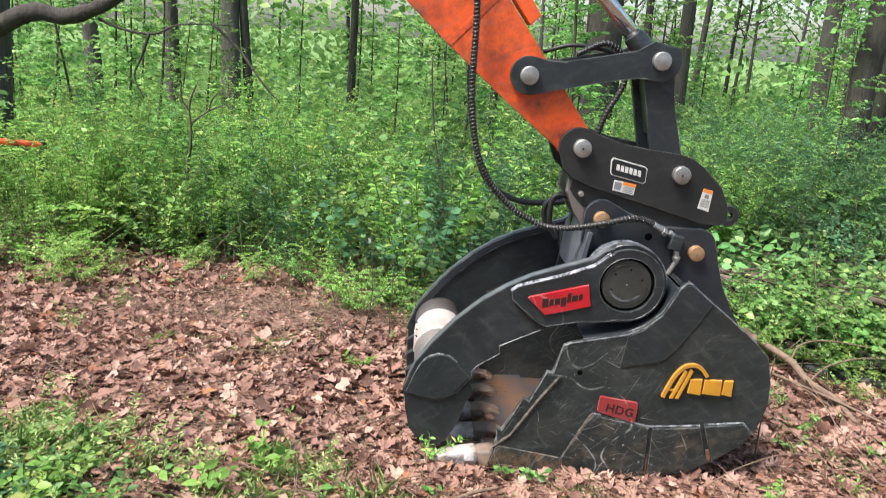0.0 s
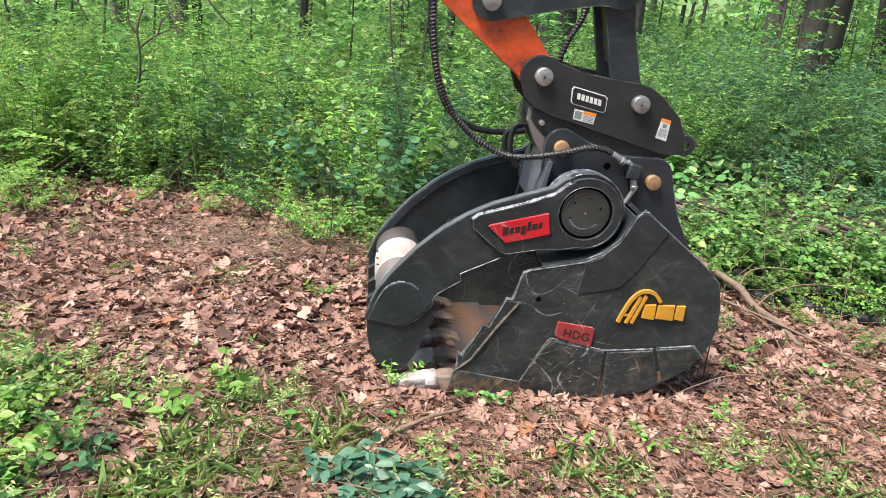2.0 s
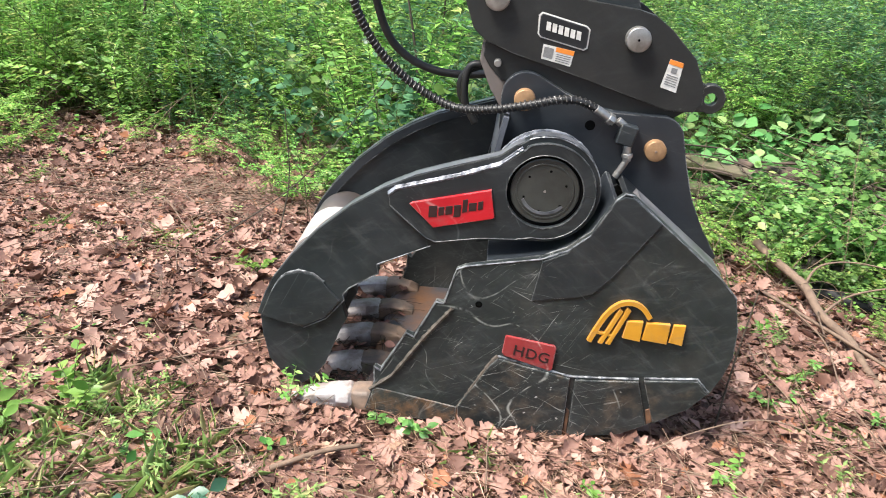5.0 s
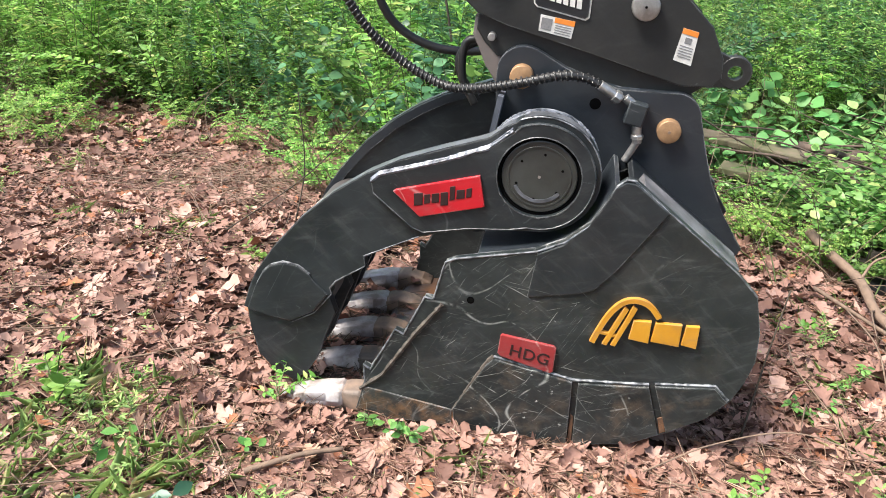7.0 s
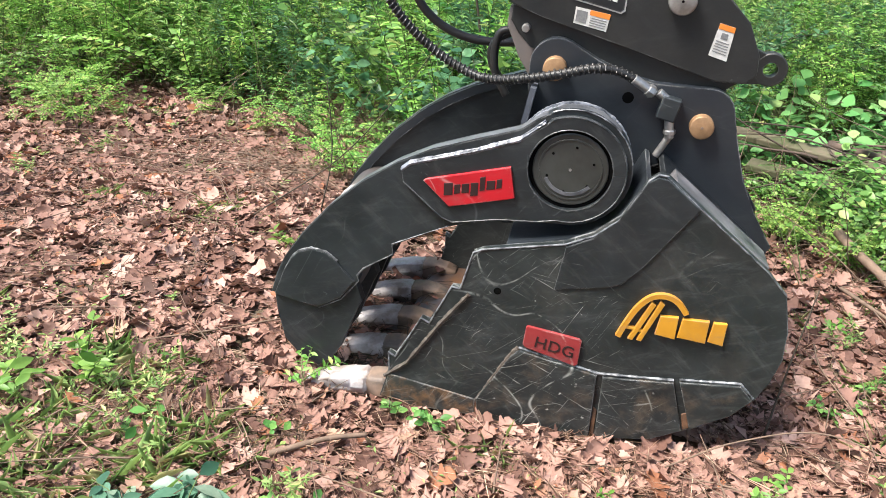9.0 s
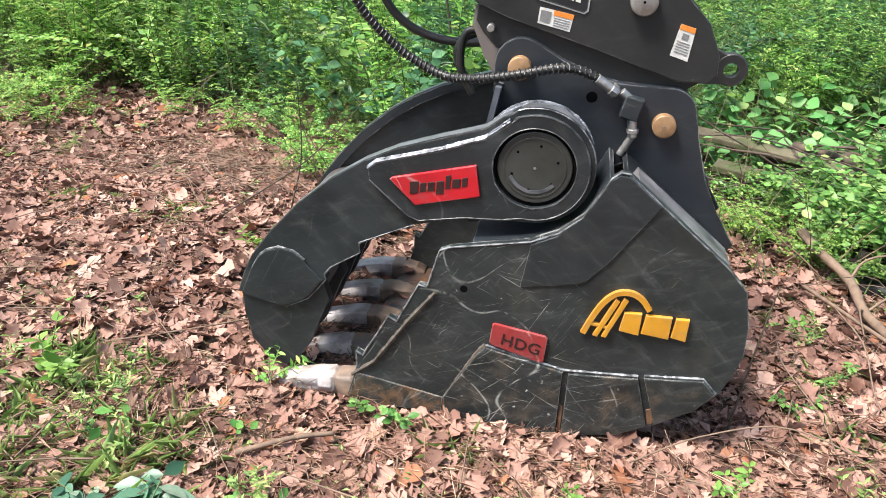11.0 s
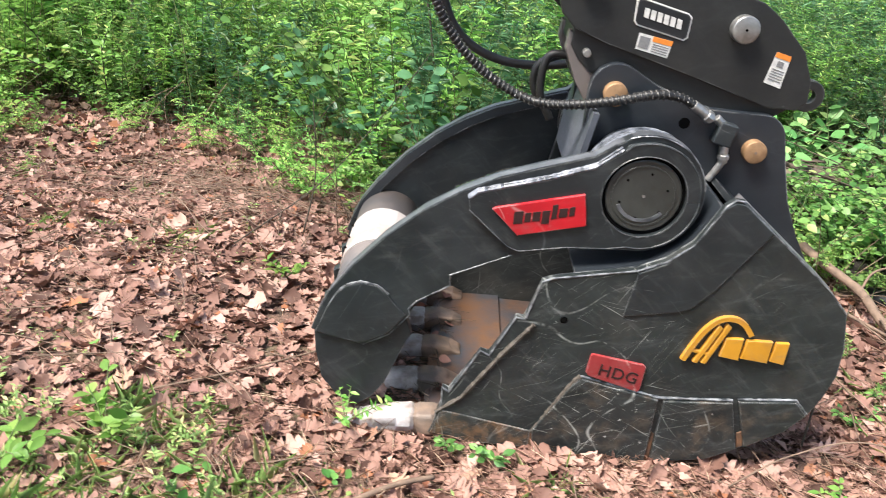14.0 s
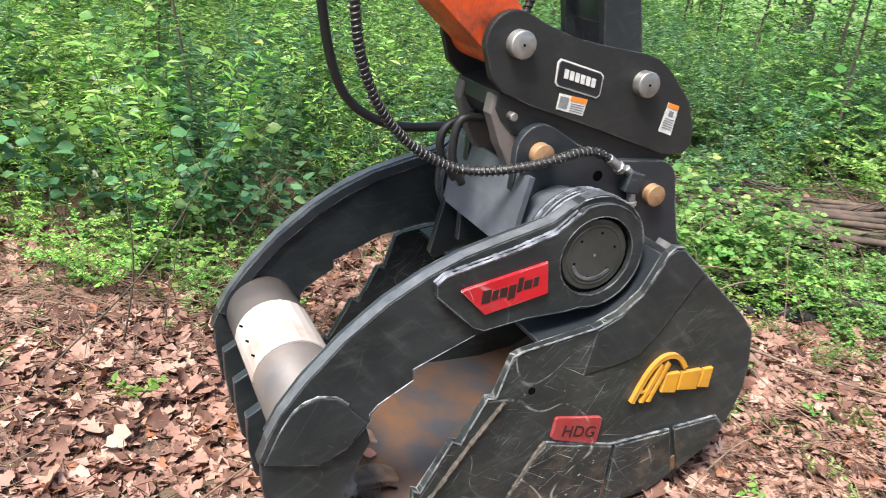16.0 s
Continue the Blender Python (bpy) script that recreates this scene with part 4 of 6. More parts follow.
hose([(-0.74, 0.55, 2.2), (-0.63, 0.58, 2.0), (-0.575, 0.6, 1.7), (-0.57, 0.6, 1.488), (-0.538, 0.6, 1.258), (-0.487, 0.605, 1.093), (-0.417, 0.61, 1.011), (-0.312, 0.61, 0.968), (-0.2, 0.6, 0.966), (-0.11, 0.56, 0.99), (-0.06, 0.5, 1.03)], 0.0135, False, "plain black hydraulic hose running into the coupler")
hose([(-0.15, 0.46, 1.62), (-0.03, 0.46, 1.67), (0.06, 0.46, 1.6), (0.05, 0.45, 1.5), (-0.01, 0.44, 1.38), (-0.04, 0.43, 1.25), (0.0, 0.43, 1.12)], 0.011, True, "black hydraulic hose dropping behind the linkage")
hose([(-0.28, 0.52, 1.62), (-0.16, 0.5, 1.655), (-0.02, 0.48, 1.64), (0.05, 0.47, 1.60)], 0.009, False, "thin black hydraulic hose arching over the link")
for k, (x, z) in enumerate(((-0.19, 1.03), (-0.205, 1.0))):
    hs = hose([(-0.12, 0.42 + 0.05 * k, 1.04), (x, 0.42 + 0.05 * k, z), (x - 0.01, 0.42 + 0.05 * k, 0.93), (-0.16, 0.42 + 0.05 * k, 0.85)], 0.012, False, "short black hose from the coupler to the thumb cylinder")

# ---- plants: arrays of triangles ----
def join(pieces):
    vs, fs, n = [], [], 0
    for v, f in pieces:
        vs.append(v)
        fs.append(f + n)
        n += len(v)
    return np.concatenate(vs), np.concatenate(fs)


def mesh_np(name, vf, mat, smooth=False):
    v, f = vf
    me = bpy.data.meshes.new(name)
    me.vertices.add(len(v))
    me.vertices.foreach_set("co", np.ascontiguousarray(v, dtype=np.float32).ravel())
    me.loops.add(len(f) * 3)
    me.loops.foreach_set("vertex_index", np.ascontiguousarray(f, dtype=np.int32).ravel())
    me.polygons.add(len(f))
    me.polygons.foreach_set("loop_start", np.arange(0, len(f) * 3, 3, dtype=np.int32))
    me.update(calc_edges=True)
    if smooth:
        me.polygons.foreach_set("use_smooth", np.ones(len(f), dtype=bool))
    me.materials.append(mat)
    return me


def leaf_shape(width, fold=0.12, curl=0.15, full=False):
    """A leaf of length 1 along y, its tip drooping, folded along the midrib."""
    if full:
        v = [(0, 0, 0), (-width * 0.75, 0.25, fold * 0.7), (-width, 0.5, fold - curl * 0.25), (-width * 0.6, 0.78, fold * 0.5 - curl * 0.6), (0, 1, -curl), (width * 0.6, 0.78, fold * 0.5 - curl * 0.6), (width, 0.5, fold - curl * 0.25), (width * 0.75, 0.25, fold * 0.7), (0, 0.5, -curl * 0.25)]
        f = [(8, i, i + 1) for i in range(7)] + [(8, 7, 0)]
    else:
        v = [(0, 0, 0), (-width, 0.45, fold), (0, 1, -curl), (width, 0.45, fold)]
        f = [(0, 2, 1), (0, 3, 2)]
    return np.array(v, float), np.array(f)


def place(shape, points, ways, ups, sizes):
    """Copies of a shape: y along ways, z near ups."""
    v, f = shape
    p, y, u, s = (np.array(a, float) for a in (points, ways, ups, sizes))
    y /= np.linalg.norm(y, axis=1, keepdims=True) + 1e-9
    x = np.cross(y, u)
    x /= np.linalg.norm(x, axis=1, keepdims=True) + 1e-9
    z = np.cross(x, y)
    m = np.stack([x, y, z], axis=1) * s[:, None, None]
    out = np.einsum("vj,kjc->kvc", v, m) + p[:, None, :]
    faces = f[None] + (np.arange(len(p)) * len(v))[:, None, None]
    return out.reshape(-1, 3), faces.reshape(-1, 3)


def tube_np(path, r0, r1, segs=4):
    path = np.array(path, float)
    n = len(path)
    d = np.gradient(path, axis=0)
    d /= np.linalg.norm(d, axis=1, keepdims=True) + 1e-9
    ref = np.array([0.31, 0.87, 0.13]) if abs(d[:, 2]).mean() > 0.5 else np.array([0.1, 0.2, 1.0])
    u = np.cross(d, ref)
    u /= np.linalg.norm(u, axis=1, keepdims=True) + 1e-9
    w = np.cross(d, u)
    r = np.linspace(r0, r1, n)[:, None]
    rings = [path + (u * math.cos(2 * math.pi * k / segs) + w * math.sin(2 * math.pi * k / segs)) * r for k in range(segs)]
    v = np.stack(rings, axis=1).reshape(-1, 3)
    f = []
    for i in range(n - 1):
        for k in range(segs):
            a, b = i * segs + k, i * segs + (k + 1) % segs
            f += [(a, b, b + segs), (a, b + segs, a + segs)]
    return v, np.array(f)


def curve_np(p, way, length, sag, n, rng, wander=0.15):
    """A line that sets out from p along way and bends by sag."""
    p, way = np.array(p, float), np.array(way, float)
    way /= np.linalg.norm(way)
    pts, step = [p], length / (n - 1)
    for _ in range(n - 1):
        way = way + np.array([rng.uniform(-wander, wander), rng.uniform(-wander, wander), rng.uniform(-wander, wander) - sag]) / n * 3
        way /= np.linalg.norm(way)
        p = p + way * step
        pts.append(p)
    return np.array(pts)


def plant(name, stems, leaves, stem_mat, leaf_mat, label, category, group):
    """A template: an Empty at the base, its stems and its foliage."""
    ob = thing(name, (0, 0, -60), label, category, group)
    for nm, vf, mt in (("stalk", stems, stem_mat), ("foliage", leaves, leaf_mat)):
        o = tagged(new(nm, mesh_np(nm, vf, mt, nm == "stalk")), kind="stuff")
        o.parent = ob
    return ob


def leaves_on(path, rng, gap, size, width, start=0.2, spread=0.8, droop=0.2, pair=True, lift=0.3):
    """Points, ways and sizes of leaves along a stem."""
    out = []
    length = np.linalg.norm(np.diff(path, axis=0), axis=1).sum()
    n = max(2, int(length * (1 - start) / gap))
    for i in range(n):
        t = start + (1 - start) * (i + rng.random() * 0.6) / n
        k = min(int(t * (len(path) - 1)), len(path) - 2)
        u = t * (len(path) - 1) - k
        p = path[k] * (1 - u) + path[k + 1] * u
        d = path[k + 1] - path[k]
        d /= np.linalg.norm(d) + 1e-9
        a = rng.uniform(0, 6.28)
        for s in ((1, -1) if pair else (1,)):
            side = np.array([math.cos(a) * s, math.sin(a) * s, rng.uniform(-droop, lift)])
            way = d * rng.uniform(0.2, 0.6) + side * spread
            out.append((p, way, size * rng.uniform(0.6, 1.25)))
    return out


def gather(shape, items, rng):
    p, w, s = [i[0] for i in items], [i[1] for i in items], [i[2] for i in items]
    ups = [(rng.gauss(0, 0.6), rng.gauss(0, 0.6) - 0.15, 1) for _ in items]
    return place(shape, p, w, ups, s)


def tall_weed(seed, mat):
    rng = random.Random(seed)
    stems, items = [], []
    for _ in range(10):
        a, r = rng.uniform(0, 6.28), rng.uniform(0, 0.16)
        path = curve_np((math.cos(a) * r, math.sin(a) * r, -0.03), (math.cos(a) * 0.25, math.sin(a) * 0.25, 1), rng.uniform(0.75, 1.3), rng.uniform(0, 0.1), 9, rng)
        stems.append(tube_np(path[::2], 0.004, 0.0015, 3))
        items += leaves_on(path, rng, 0.016, 0.068, 0, 0.12, 1.0, 0.3, False, 0.5)
    return plant("tall_weed", join(stems), gather(leaf_shape(0.1, 0.05, 0.35), items, rng), STEM, mat, "tall green weed with narrow drooping leaves", "weed", "undergrowth plants")


def thicket(seed, mat):
    rng = random.Random(seed)
    stems, items = [], []
    for _ in range(11):
        a = rng.uniform(0, 6.28)
        path = curve_np((math.cos(a) * 0.05, math.sin(a) * 0.05, -0.03), (math.cos(a) * 0.7, math.sin(a) * 0.7, 1), rng.uniform(0.6, 1.15), rng.uniform(0.1, 0.35), 9, rng)
        stems.append(tube_np(path[::2], 0.006, 0.002, 3))
        items += leaves_on(path, rng, 0.034, 0.05, 0, 0.2)
        for j in (3, 5, 6, 7):
            q = curve_np(path[j], (rng.uniform(-1, 1), rng.uniform(-1, 1), rng.uniform(0, 0.8)), rng.uniform(0.18, 0.4), 0.2, 5, rng)
            stems.append(tube_np(q[::2], 0.003, 0.0012, 3))
            items += leaves_on(q, rng, 0.028, 0.046, 0, 0.1)
    return plant("leafy_bush", join(stems), gather(leaf_shape(0.29, 0.08, 0.12), items, rng), DARKSTEM, mat, "small-leaved green bush with arching twigs", "bush", "undergrowth plants")


def frond_plant(seed, mat):
    rng = random.Random(seed)
    stems, items = [], []
    for _ in range(9):
        a = rng.uniform(0, 6.28)
        path = curve_np((math.cos(a) * 0.06, math.sin(a) * 0.06, -0.03), (math.cos(a) * 0.5, math.sin(a) * 0.5, 1), rng.uniform(0.5, 1.0), 0.15, 8, rng)
        stems.append(tube_np(path[[0, 2, 4, 7]], 0.005, 0.002, 3))
        for j in range(2, 8):
            q = curve_np(path[j], (rng.uniform(-1, 1), rng.uniform(-1, 1), rng.uniform(0.1, 0.5)), rng.uniform(0.16, 0.26), 0.25, 6, rng, 0.05)
            stems.append(tube_np(q[[0, 2, 5]], 0.002, 0.001, 3))
            d = q[-1] - q[0]
            side = np.cross(d, (0, 0, 1))
            side /= np.linalg.norm(side) + 1e-9
            for m in (0.8, 1.4, 2.0, 2.6, 3.2, 3.8, 4.4, 4.9):
                for s in (1, -1):
                    items.append((q[int(m)] * (1 - m % 1) + q[int(m) + 1] * (m % 1), d / np.linalg.norm(d) * 0.6 + side * s + np.array([0, 0, -0.15]), rng.uniform(0.035, 0.055)))
            items.append((q[-1], d, 0.06))
    return plant("bramble", join(stems), gather(leaf_shape(0.18, 0.06, 0.15), items, rng), STEM, mat, "green bramble with rows of small leaflets", "bramble", "undergrowth plants")


def broad_plant(seed, mat, size=0.095, tall=0.6):
    rng = random.Random(seed)
    stems, items = [], []
    for _ in range(11):
        a, r = rng.uniform(0, 6.28), rng.uniform(0, 0.18)
        path = curve_np((math.cos(a) * r, math.sin(a) * r, -0.03), (math.cos(a) * 0.6, math.sin(a) * 0.6, 1), tall * rng.uniform(0.6, 1.1), 0.15, 7, rng)
        stems.append(tube_np(path[::2], 0.005, 0.002, 3))
        items += leaves_on(path, rng, 0.055, size, 0, 0.3, 1.0, 0.25, False, 0.2)
    return plant("broadleaf_bush", join(stems), gather(leaf_shape(0.42, 0.06, 0.16, True), items, rng), STEM, mat, "low bush with broad rounded bright green leaves", "bush", "undergrowth plants")


def wispy_plant(seed, mat):
    """Thin branching stems with fine feathery leaflets."""
    rng = random.Random(seed)
    stems, items = [], []
    for _ in range(12):
        a, r = rng.uniform(0, 6.28), rng.uniform(0, 0.2)
        path = curve_np((math.cos(a) * r, math.sin(a) * r, -0.03), (math.cos(a) * 0.3, math.sin(a) * 0.3, 1), rng.uniform(0.7, 1.35), rng.uniform(0, 0.15), 9, rng, 0.22)
        stems.append(tube_np(path[::2], 0.0035, 0.0012, 3))
        for j in range(2, 9):
            q = curve_np(path[j], (rng.uniform(-1, 1), rng.uniform(-1, 1), rng.uniform(0.3, 1.2)), rng.uniform(0.12, 0.34), 0.1, 5, rng)
            stems.append(tube_np(q[[0, 4]], 0.0016, 0.0008, 3))
            items += leaves_on(q, rng, 0.03, 0.042, 0, 0.05, 0.9, 0.3, True, 0.5)
    return plant("feathery_weed", join(stems), gather(leaf_shape(0.13, 0.05, 0.3), items, rng), STEM, mat, "tall wispy green weed with fine leaflets", "weed", "undergrowth plants")


def arching_bush(seed, mat, size):
    """Twigs that rise and arch over, leafy on their outer half, the ground below them in shade."""
    rng = random.Random(seed)
    stems, items = [], []
    for _ in range(19):
        a = rng.uniform(0, 6.28)
        path = curve_np((math.cos(a) * 0.06, math.sin(a) * 0.06, -0.03), (math.cos(a) * 0.75, math.sin(a) * 0.75, 1.1), rng.uniform(0.5, 0.9), rng.uniform(0.2, 0.4), 10, rng)
        stems.append(tube_np(path, 0.006, 0.002, 4))
        items += leaves_on(path, rng, 0.04, size, 0, 0.4, 1.0, 0.2, True, 0.3)
        for j in (4, 5, 6, 7, 8):
            q = curve_np(path[j], (rng.uniform(-1, 1), rng.uniform(-1, 1), rng.uniform(-0.1, 0.7)), rng.uniform(0.12, 0.3), 0.3, 5, rng)
            stems.append(tube_np(q[::2], 0.0025, 0.001, 3))
            items += leaves_on(q, rng, 0.036, size * 0.9, 0, 0.1, 1.0, 0.2, True, 0.3)
    return plant("arching_bush", join(stems), gather(leaf_shape(0.34, 0.05, 0.14, True), items, rng), DARKSTEM, mat, "fresh green bush arching over the wood pile", "bush", "undergrowth plants")


def sapling(seed, mat):
    rng = random.Random(seed)
    tall = rng.uniform(3.2, 4.6)
    trunk = curve_np((0, 0, -0.1), (rng.uniform(-0.12, 0.12), rng.uniform(-0.12, 0.12), 1), tall, 0.0, 14, rng, 0.12)
    stems, items = [tube_np(trunk, 0.03, 0.008, 6)], []
    for j in range(3, 14):
        for _ in range(2):
            a = rng.uniform(0, 6.28)
            q = curve_np(trunk[j], (math.cos(a), math.sin(a), rng.uniform(0.0, 0.6)), rng.uniform(0.5, 1.2) * (1.1 - j / 18), 0.12, 7, rng)
            stems.append(tube_np(q[::2], 0.008, 0.002, 3))
            items += leaves_on(q, rng, 0.05, 0.105, 0, 0.15)
            for m in (2, 4):
                w = curve_np(q[m], (rng.uniform(-1, 1), rng.uniform(-1, 1), rng.uniform(-0.3, 0.4)), 0.35, 0.1, 4, rng)
                items += leaves_on(w, rng, 0.055, 0.1, 0, 0.1)
    return plant("sapling", join(stems), gather(leaf_shape(0.3, 0.05, 0.2), items, rng), DARKSTEM, mat, "slender young tree with layered green leaves", "young tree", "young trees")


def tree(seed, r, tall, crown_from, leaves, mat, bark, label):
    rng = random.Random(seed)
    trunk = curve_np((0, 0, -0.3), (rng.uniform(-0.05, 0.05), rng.uniform(-0.05, 0.05), 1), tall, 0.0, 22, rng, 0.05)
    rad = np.linspace(1, 0.25, 22)
    wood = [tube_np(trunk, r * 1.05, r * 0.25, 11)]
    flare = tube_np(np.array([trunk[0], trunk[0] * 0.5 + trunk[1] * 0.5]), r * 1.5, r * 0.98, 11)
    wood.append(flare)
    items = []
    for j in range(2, 22):
        z = trunk[j][2]
        if z < crown_from:
            continue
        for _ in range(2):
            a = rng.uniform(0, 6.28)
            q = curve_np(trunk[j], (math.cos(a), math.sin(a), rng.uniform(0.1, 0.8)), rng.uniform(1.2, 2.8), 0.1, 8, rng)
            wood.append(tube_np(q[::2], r * 0.22 * rad[j] + 0.012, 0.006, 5))
            for _ in range(leaves):
                m = rng.randint(2, 7)
                c = q[m] + np.array([rng.gauss(0, 0.32), rng.gauss(0, 0.32), rng.gauss(-0.05, 0.24)])
                items.append((c, (rng.uniform(-1, 1), rng.uniform(-1, 1), rng.uniform(-0.7, 0.3)), rng.uniform(0.1, 0.2)))
    ob = thing("tree", (0, 0, -60), label, "tree", "woodland trees")
    for nm, vf, mt in (("trunk", join(wood), bark), ("crown", gather(leaf_shape(0.32, 0.05, 0.2), items, rng), mat)):
        o = new(nm, mesh_np(nm, vf, mt, nm == "trunk"))
        o.parent = ob
    return ob


def stand(ob, x, y, turn, scale=1.0, lean=0.0, sink=0.0):
    c = copy_thing(ob, pose(x, y, ground_z(x, y) - sink, lean, 0, turn))
    c.scale = (scale, scale, scale)
    return c


def drop_template(ob):
    for o in (*ob.children_recursive, ob):
        bpy.data.objects.remove(o)


rng = random.Random(11)
KINDS = {
    "weed": [tall_weed(1, GREEN), tall_weed(2, LIME), tall_weed(3, DEEP)],
    "bush": [thicket(4, GREEN), thicket(5, LIME), thicket(6, DEEP)],
    "frond": [frond_plant(7, LIME), frond_plant(8, GREEN)],
    "maple": [broad_plant(13, DEEP, 0.09, 1.15), broad_plant(14, GREEN, 0.085, 1.3)],
    "round": [broad_plant(15, PALE, 0.085, 0.6)],
    "wispy": [wispy_plant(16, GREEN), wispy_plant(17, LIME), wispy_plant(18, DEEP)],
    "arching": [arching_bush(51, LIME, 0.056), arching_bush(52, GREEN, 0.052), arching_bush(53, GREEN, 0.062)],
    "broad": [broad_plant(9, LIME, 0.07), broad_plant(10, GREEN, 0.065, 0.7)],
}
SAPLINGS = [sapling(21, CANOPY), sapling(22, GREEN), sapling(23, CANOPY)]
TREES = [tree(31, 0.33, 15, 5.0, 26, CANOPY, BARK, "thick forest tree with dark furrowed bark"), tree(32, 0.17, 13, 3.6, 24, CANOPY, PALEBARK, "forest tree with grey bark and green crown"), tree(33, 0.085, 11, 3.0, 22, CANOPY, BARK, "thin straight forest tree with dark bark"), tree(34, 0.06, 9, 2.4, 22, GREEN, PALEBARK, "very thin forest tree with pale bark")]

EDGE_X = (-9, -5, -3.4, -2.9, -2.0, -1.4, -1.0, -0.5, 0.6, 1.3, 2.0, 3.0, 4.5, 9)
EDGE_Y = (1.6, 2.0, 2.6, 3.2, 3.1, 2.45, 1.95, 1.75, 1.75, 2.3, 2.9, 3.0, 2.6, 2.0)


def bank_edge(x):
    return float(np.interp(x, EDGE_X, EDGE_Y))


DARKER = {"wispy": 2, "weed": 2, "bush": 2, "frond": 1, "maple": 0, "broad": 1}
BRIGHTER = {"wispy": 1, "weed": 1, "bush": 1, "frond": 0, "maple": 1, "broad": 0}


def pick(kind, x, y):
    """Leaf colours paint the light: deep green for eastern shade, bright for the west."""
    if x > 2.0 and y > 2.8 and rng.random() < 0.65:
        return KINDS[kind][DARKER[kind]]
    if x < -0.9 and rng.random() < 0.68:
        return KINDS[kind][BRIGHTER[kind]]
    return rng.choice(KINDS[kind])


def undergrowth():
    """The bank of weeds and bushes behind the clearing, low at its rim."""
    n = 0
    while n < 430:
        x = rng.uniform(-7, 7.5)
        y = bank_edge(x) + abs(rng.gauss(0, 1)) * 2.6 + rng.uniform(0, 0.5)
        if y > 9:
            continue
        into = y - bank_edge(x)
        k = rng.random()
        if into < 0.5 and rng.random() < 0.45:
            n += 1
            continue
        if into < 0.5:
            kind = "frond" if k < 0.4 else "bush" if k < 0.75 else "broad"
            s = rng.uniform(0.4, 0.65)
        else:
            kind = "weed" if k < 0.26 else "wispy" if k < 0.56 else "bush" if k < 0.7 else "frond" if k < 0.84 else "maple" if k < 0.94 else "broad"
            s = rng.uniform(0.75, 1.15)
        if 0.6 < x < 2.6 and y < 3.45 or 2.6 <= x < 3.4 and y < 2.8:
            continue
        stand(pick(kind, x, y), x, y, rng.uniform(0, 360), s, rng.uniform(-8, 8))
        n += 1
    for _ in range(105):
        x, y = rng.uniform(3.0, 15), rng.uniform(0.6, 13)
        if y < 2.8 and x < 4.6:
            continue
        kind = rng.choice(("weed", "wispy", "wispy", "bush", "maple", "frond"))
        stand(pick(kind, x, y), x, y, rng.uniform(0, 360), rng.uniform(0.85, 1.4), rng.uniform(-8, 8))
    for _ in range(85):
        y = rng.uniform(8, 20)
        x = rng.uniform(-0.62 * y - 4, 0.62 * y + 4)
        kind = rng.choice(("weed", "wispy", "bush", "maple", "frond"))
        stand(rng.choice(KINDS[kind]), x, y, rng.uniform(0, 360), rng.uniform(1.0, 1.5), rng.uniform(-8, 8))


undergrowth()
for _ in range(34):
    x, y = rng.uniform(-4.2, -1.5), rng.uniform(3.3, 5.0)
    stand(KINDS[rng.choice(("weed", "wispy", "frond", "bush"))][rng.choice((0, 1))], x, y, rng.uniform(0, 360), rng.uniform(0.8, 1.2), rng.uniform(-8, 8))
for _ in range(70):
    x, y = rng.uniform(1.6, 6.0), rng.uniform(3.5, 5.6)
    stand(pick(rng.choice(("wispy", "wispy", "bush", "weed")), x, y), x, y, rng.uniform(0, 360), rng.uniform(0.8, 1.15), rng.uniform(-8, 8))
# round-leaved shrubs behind the pile
for x, y, s in ((0.75, 2.95, 0.95), (0.95, 3.15, 1.05), (1.1, 2.8, 0.95), (1.3, 3.05, 1.1), (1.5, 2.75, 1.0), (1.65, 3.1, 1.1), (1.85, 2.7, 0.95), (2.05, 3.0, 1.05), (2.3, 2.65, 0.9), (0.6, 3.2, 1.0), (2.5, 2.95, 1.0), (1.2, 3.35, 1.15), (1.75, 3.4, 1.15)):
    stand(KINDS["round"][0], x, y, rng.uniform(0, 360), s)
# bushes that hang over the wood pile, with bare shaded ground before it
for x, y, s, kind, v in ((1.5, 1.75, 0.66, "arching", 1), (1.8, 1.75, 0.82, "arching", 2), (2.15, 1.8, 0.9, "arching", 2), (2.3, 1.6, 0.8, "arching", 1), (2.05, 1.65, 0.88, "arching", 1), (1.75, 1.65, 0.7, "arching", 2),  (3.0, 1.3, 0.4, "arching", 1), (1.75, 2.1, 0.6, "arching", 0), (1.35, 2.0, 0.45, "arching", 1), (1.2, 1.55, 0.4, "arching", 0), (3.75, 1.2, 0.55, "arching", 2), (1.1, 2.3, 0.36, "arching", 2), (1.3, 1.4, 0.3, "frond", 0), (1.0, 1.75, 0.3, "frond", 0), (1.25, 2.2, 0.4, "frond", 1), (4.2, 1.9, 0.9, "bush", 1), (2.9, 2.75, 0.8, "bush", 2), (3.3, 2.6, 0.85, "wispy", 2), (3.8, 2.5, 0.8, "bush", 0), (4.3, 2.3, 0.9, "frond", 1), (1.95, 2.35, 0.55, "maple", 1), (2.25, 2.3, 0.5, "arching", 1)):
    stand(KINDS[kind][v], x, y, rng.uniform(0, 360), s)
rr = random.Random(73)
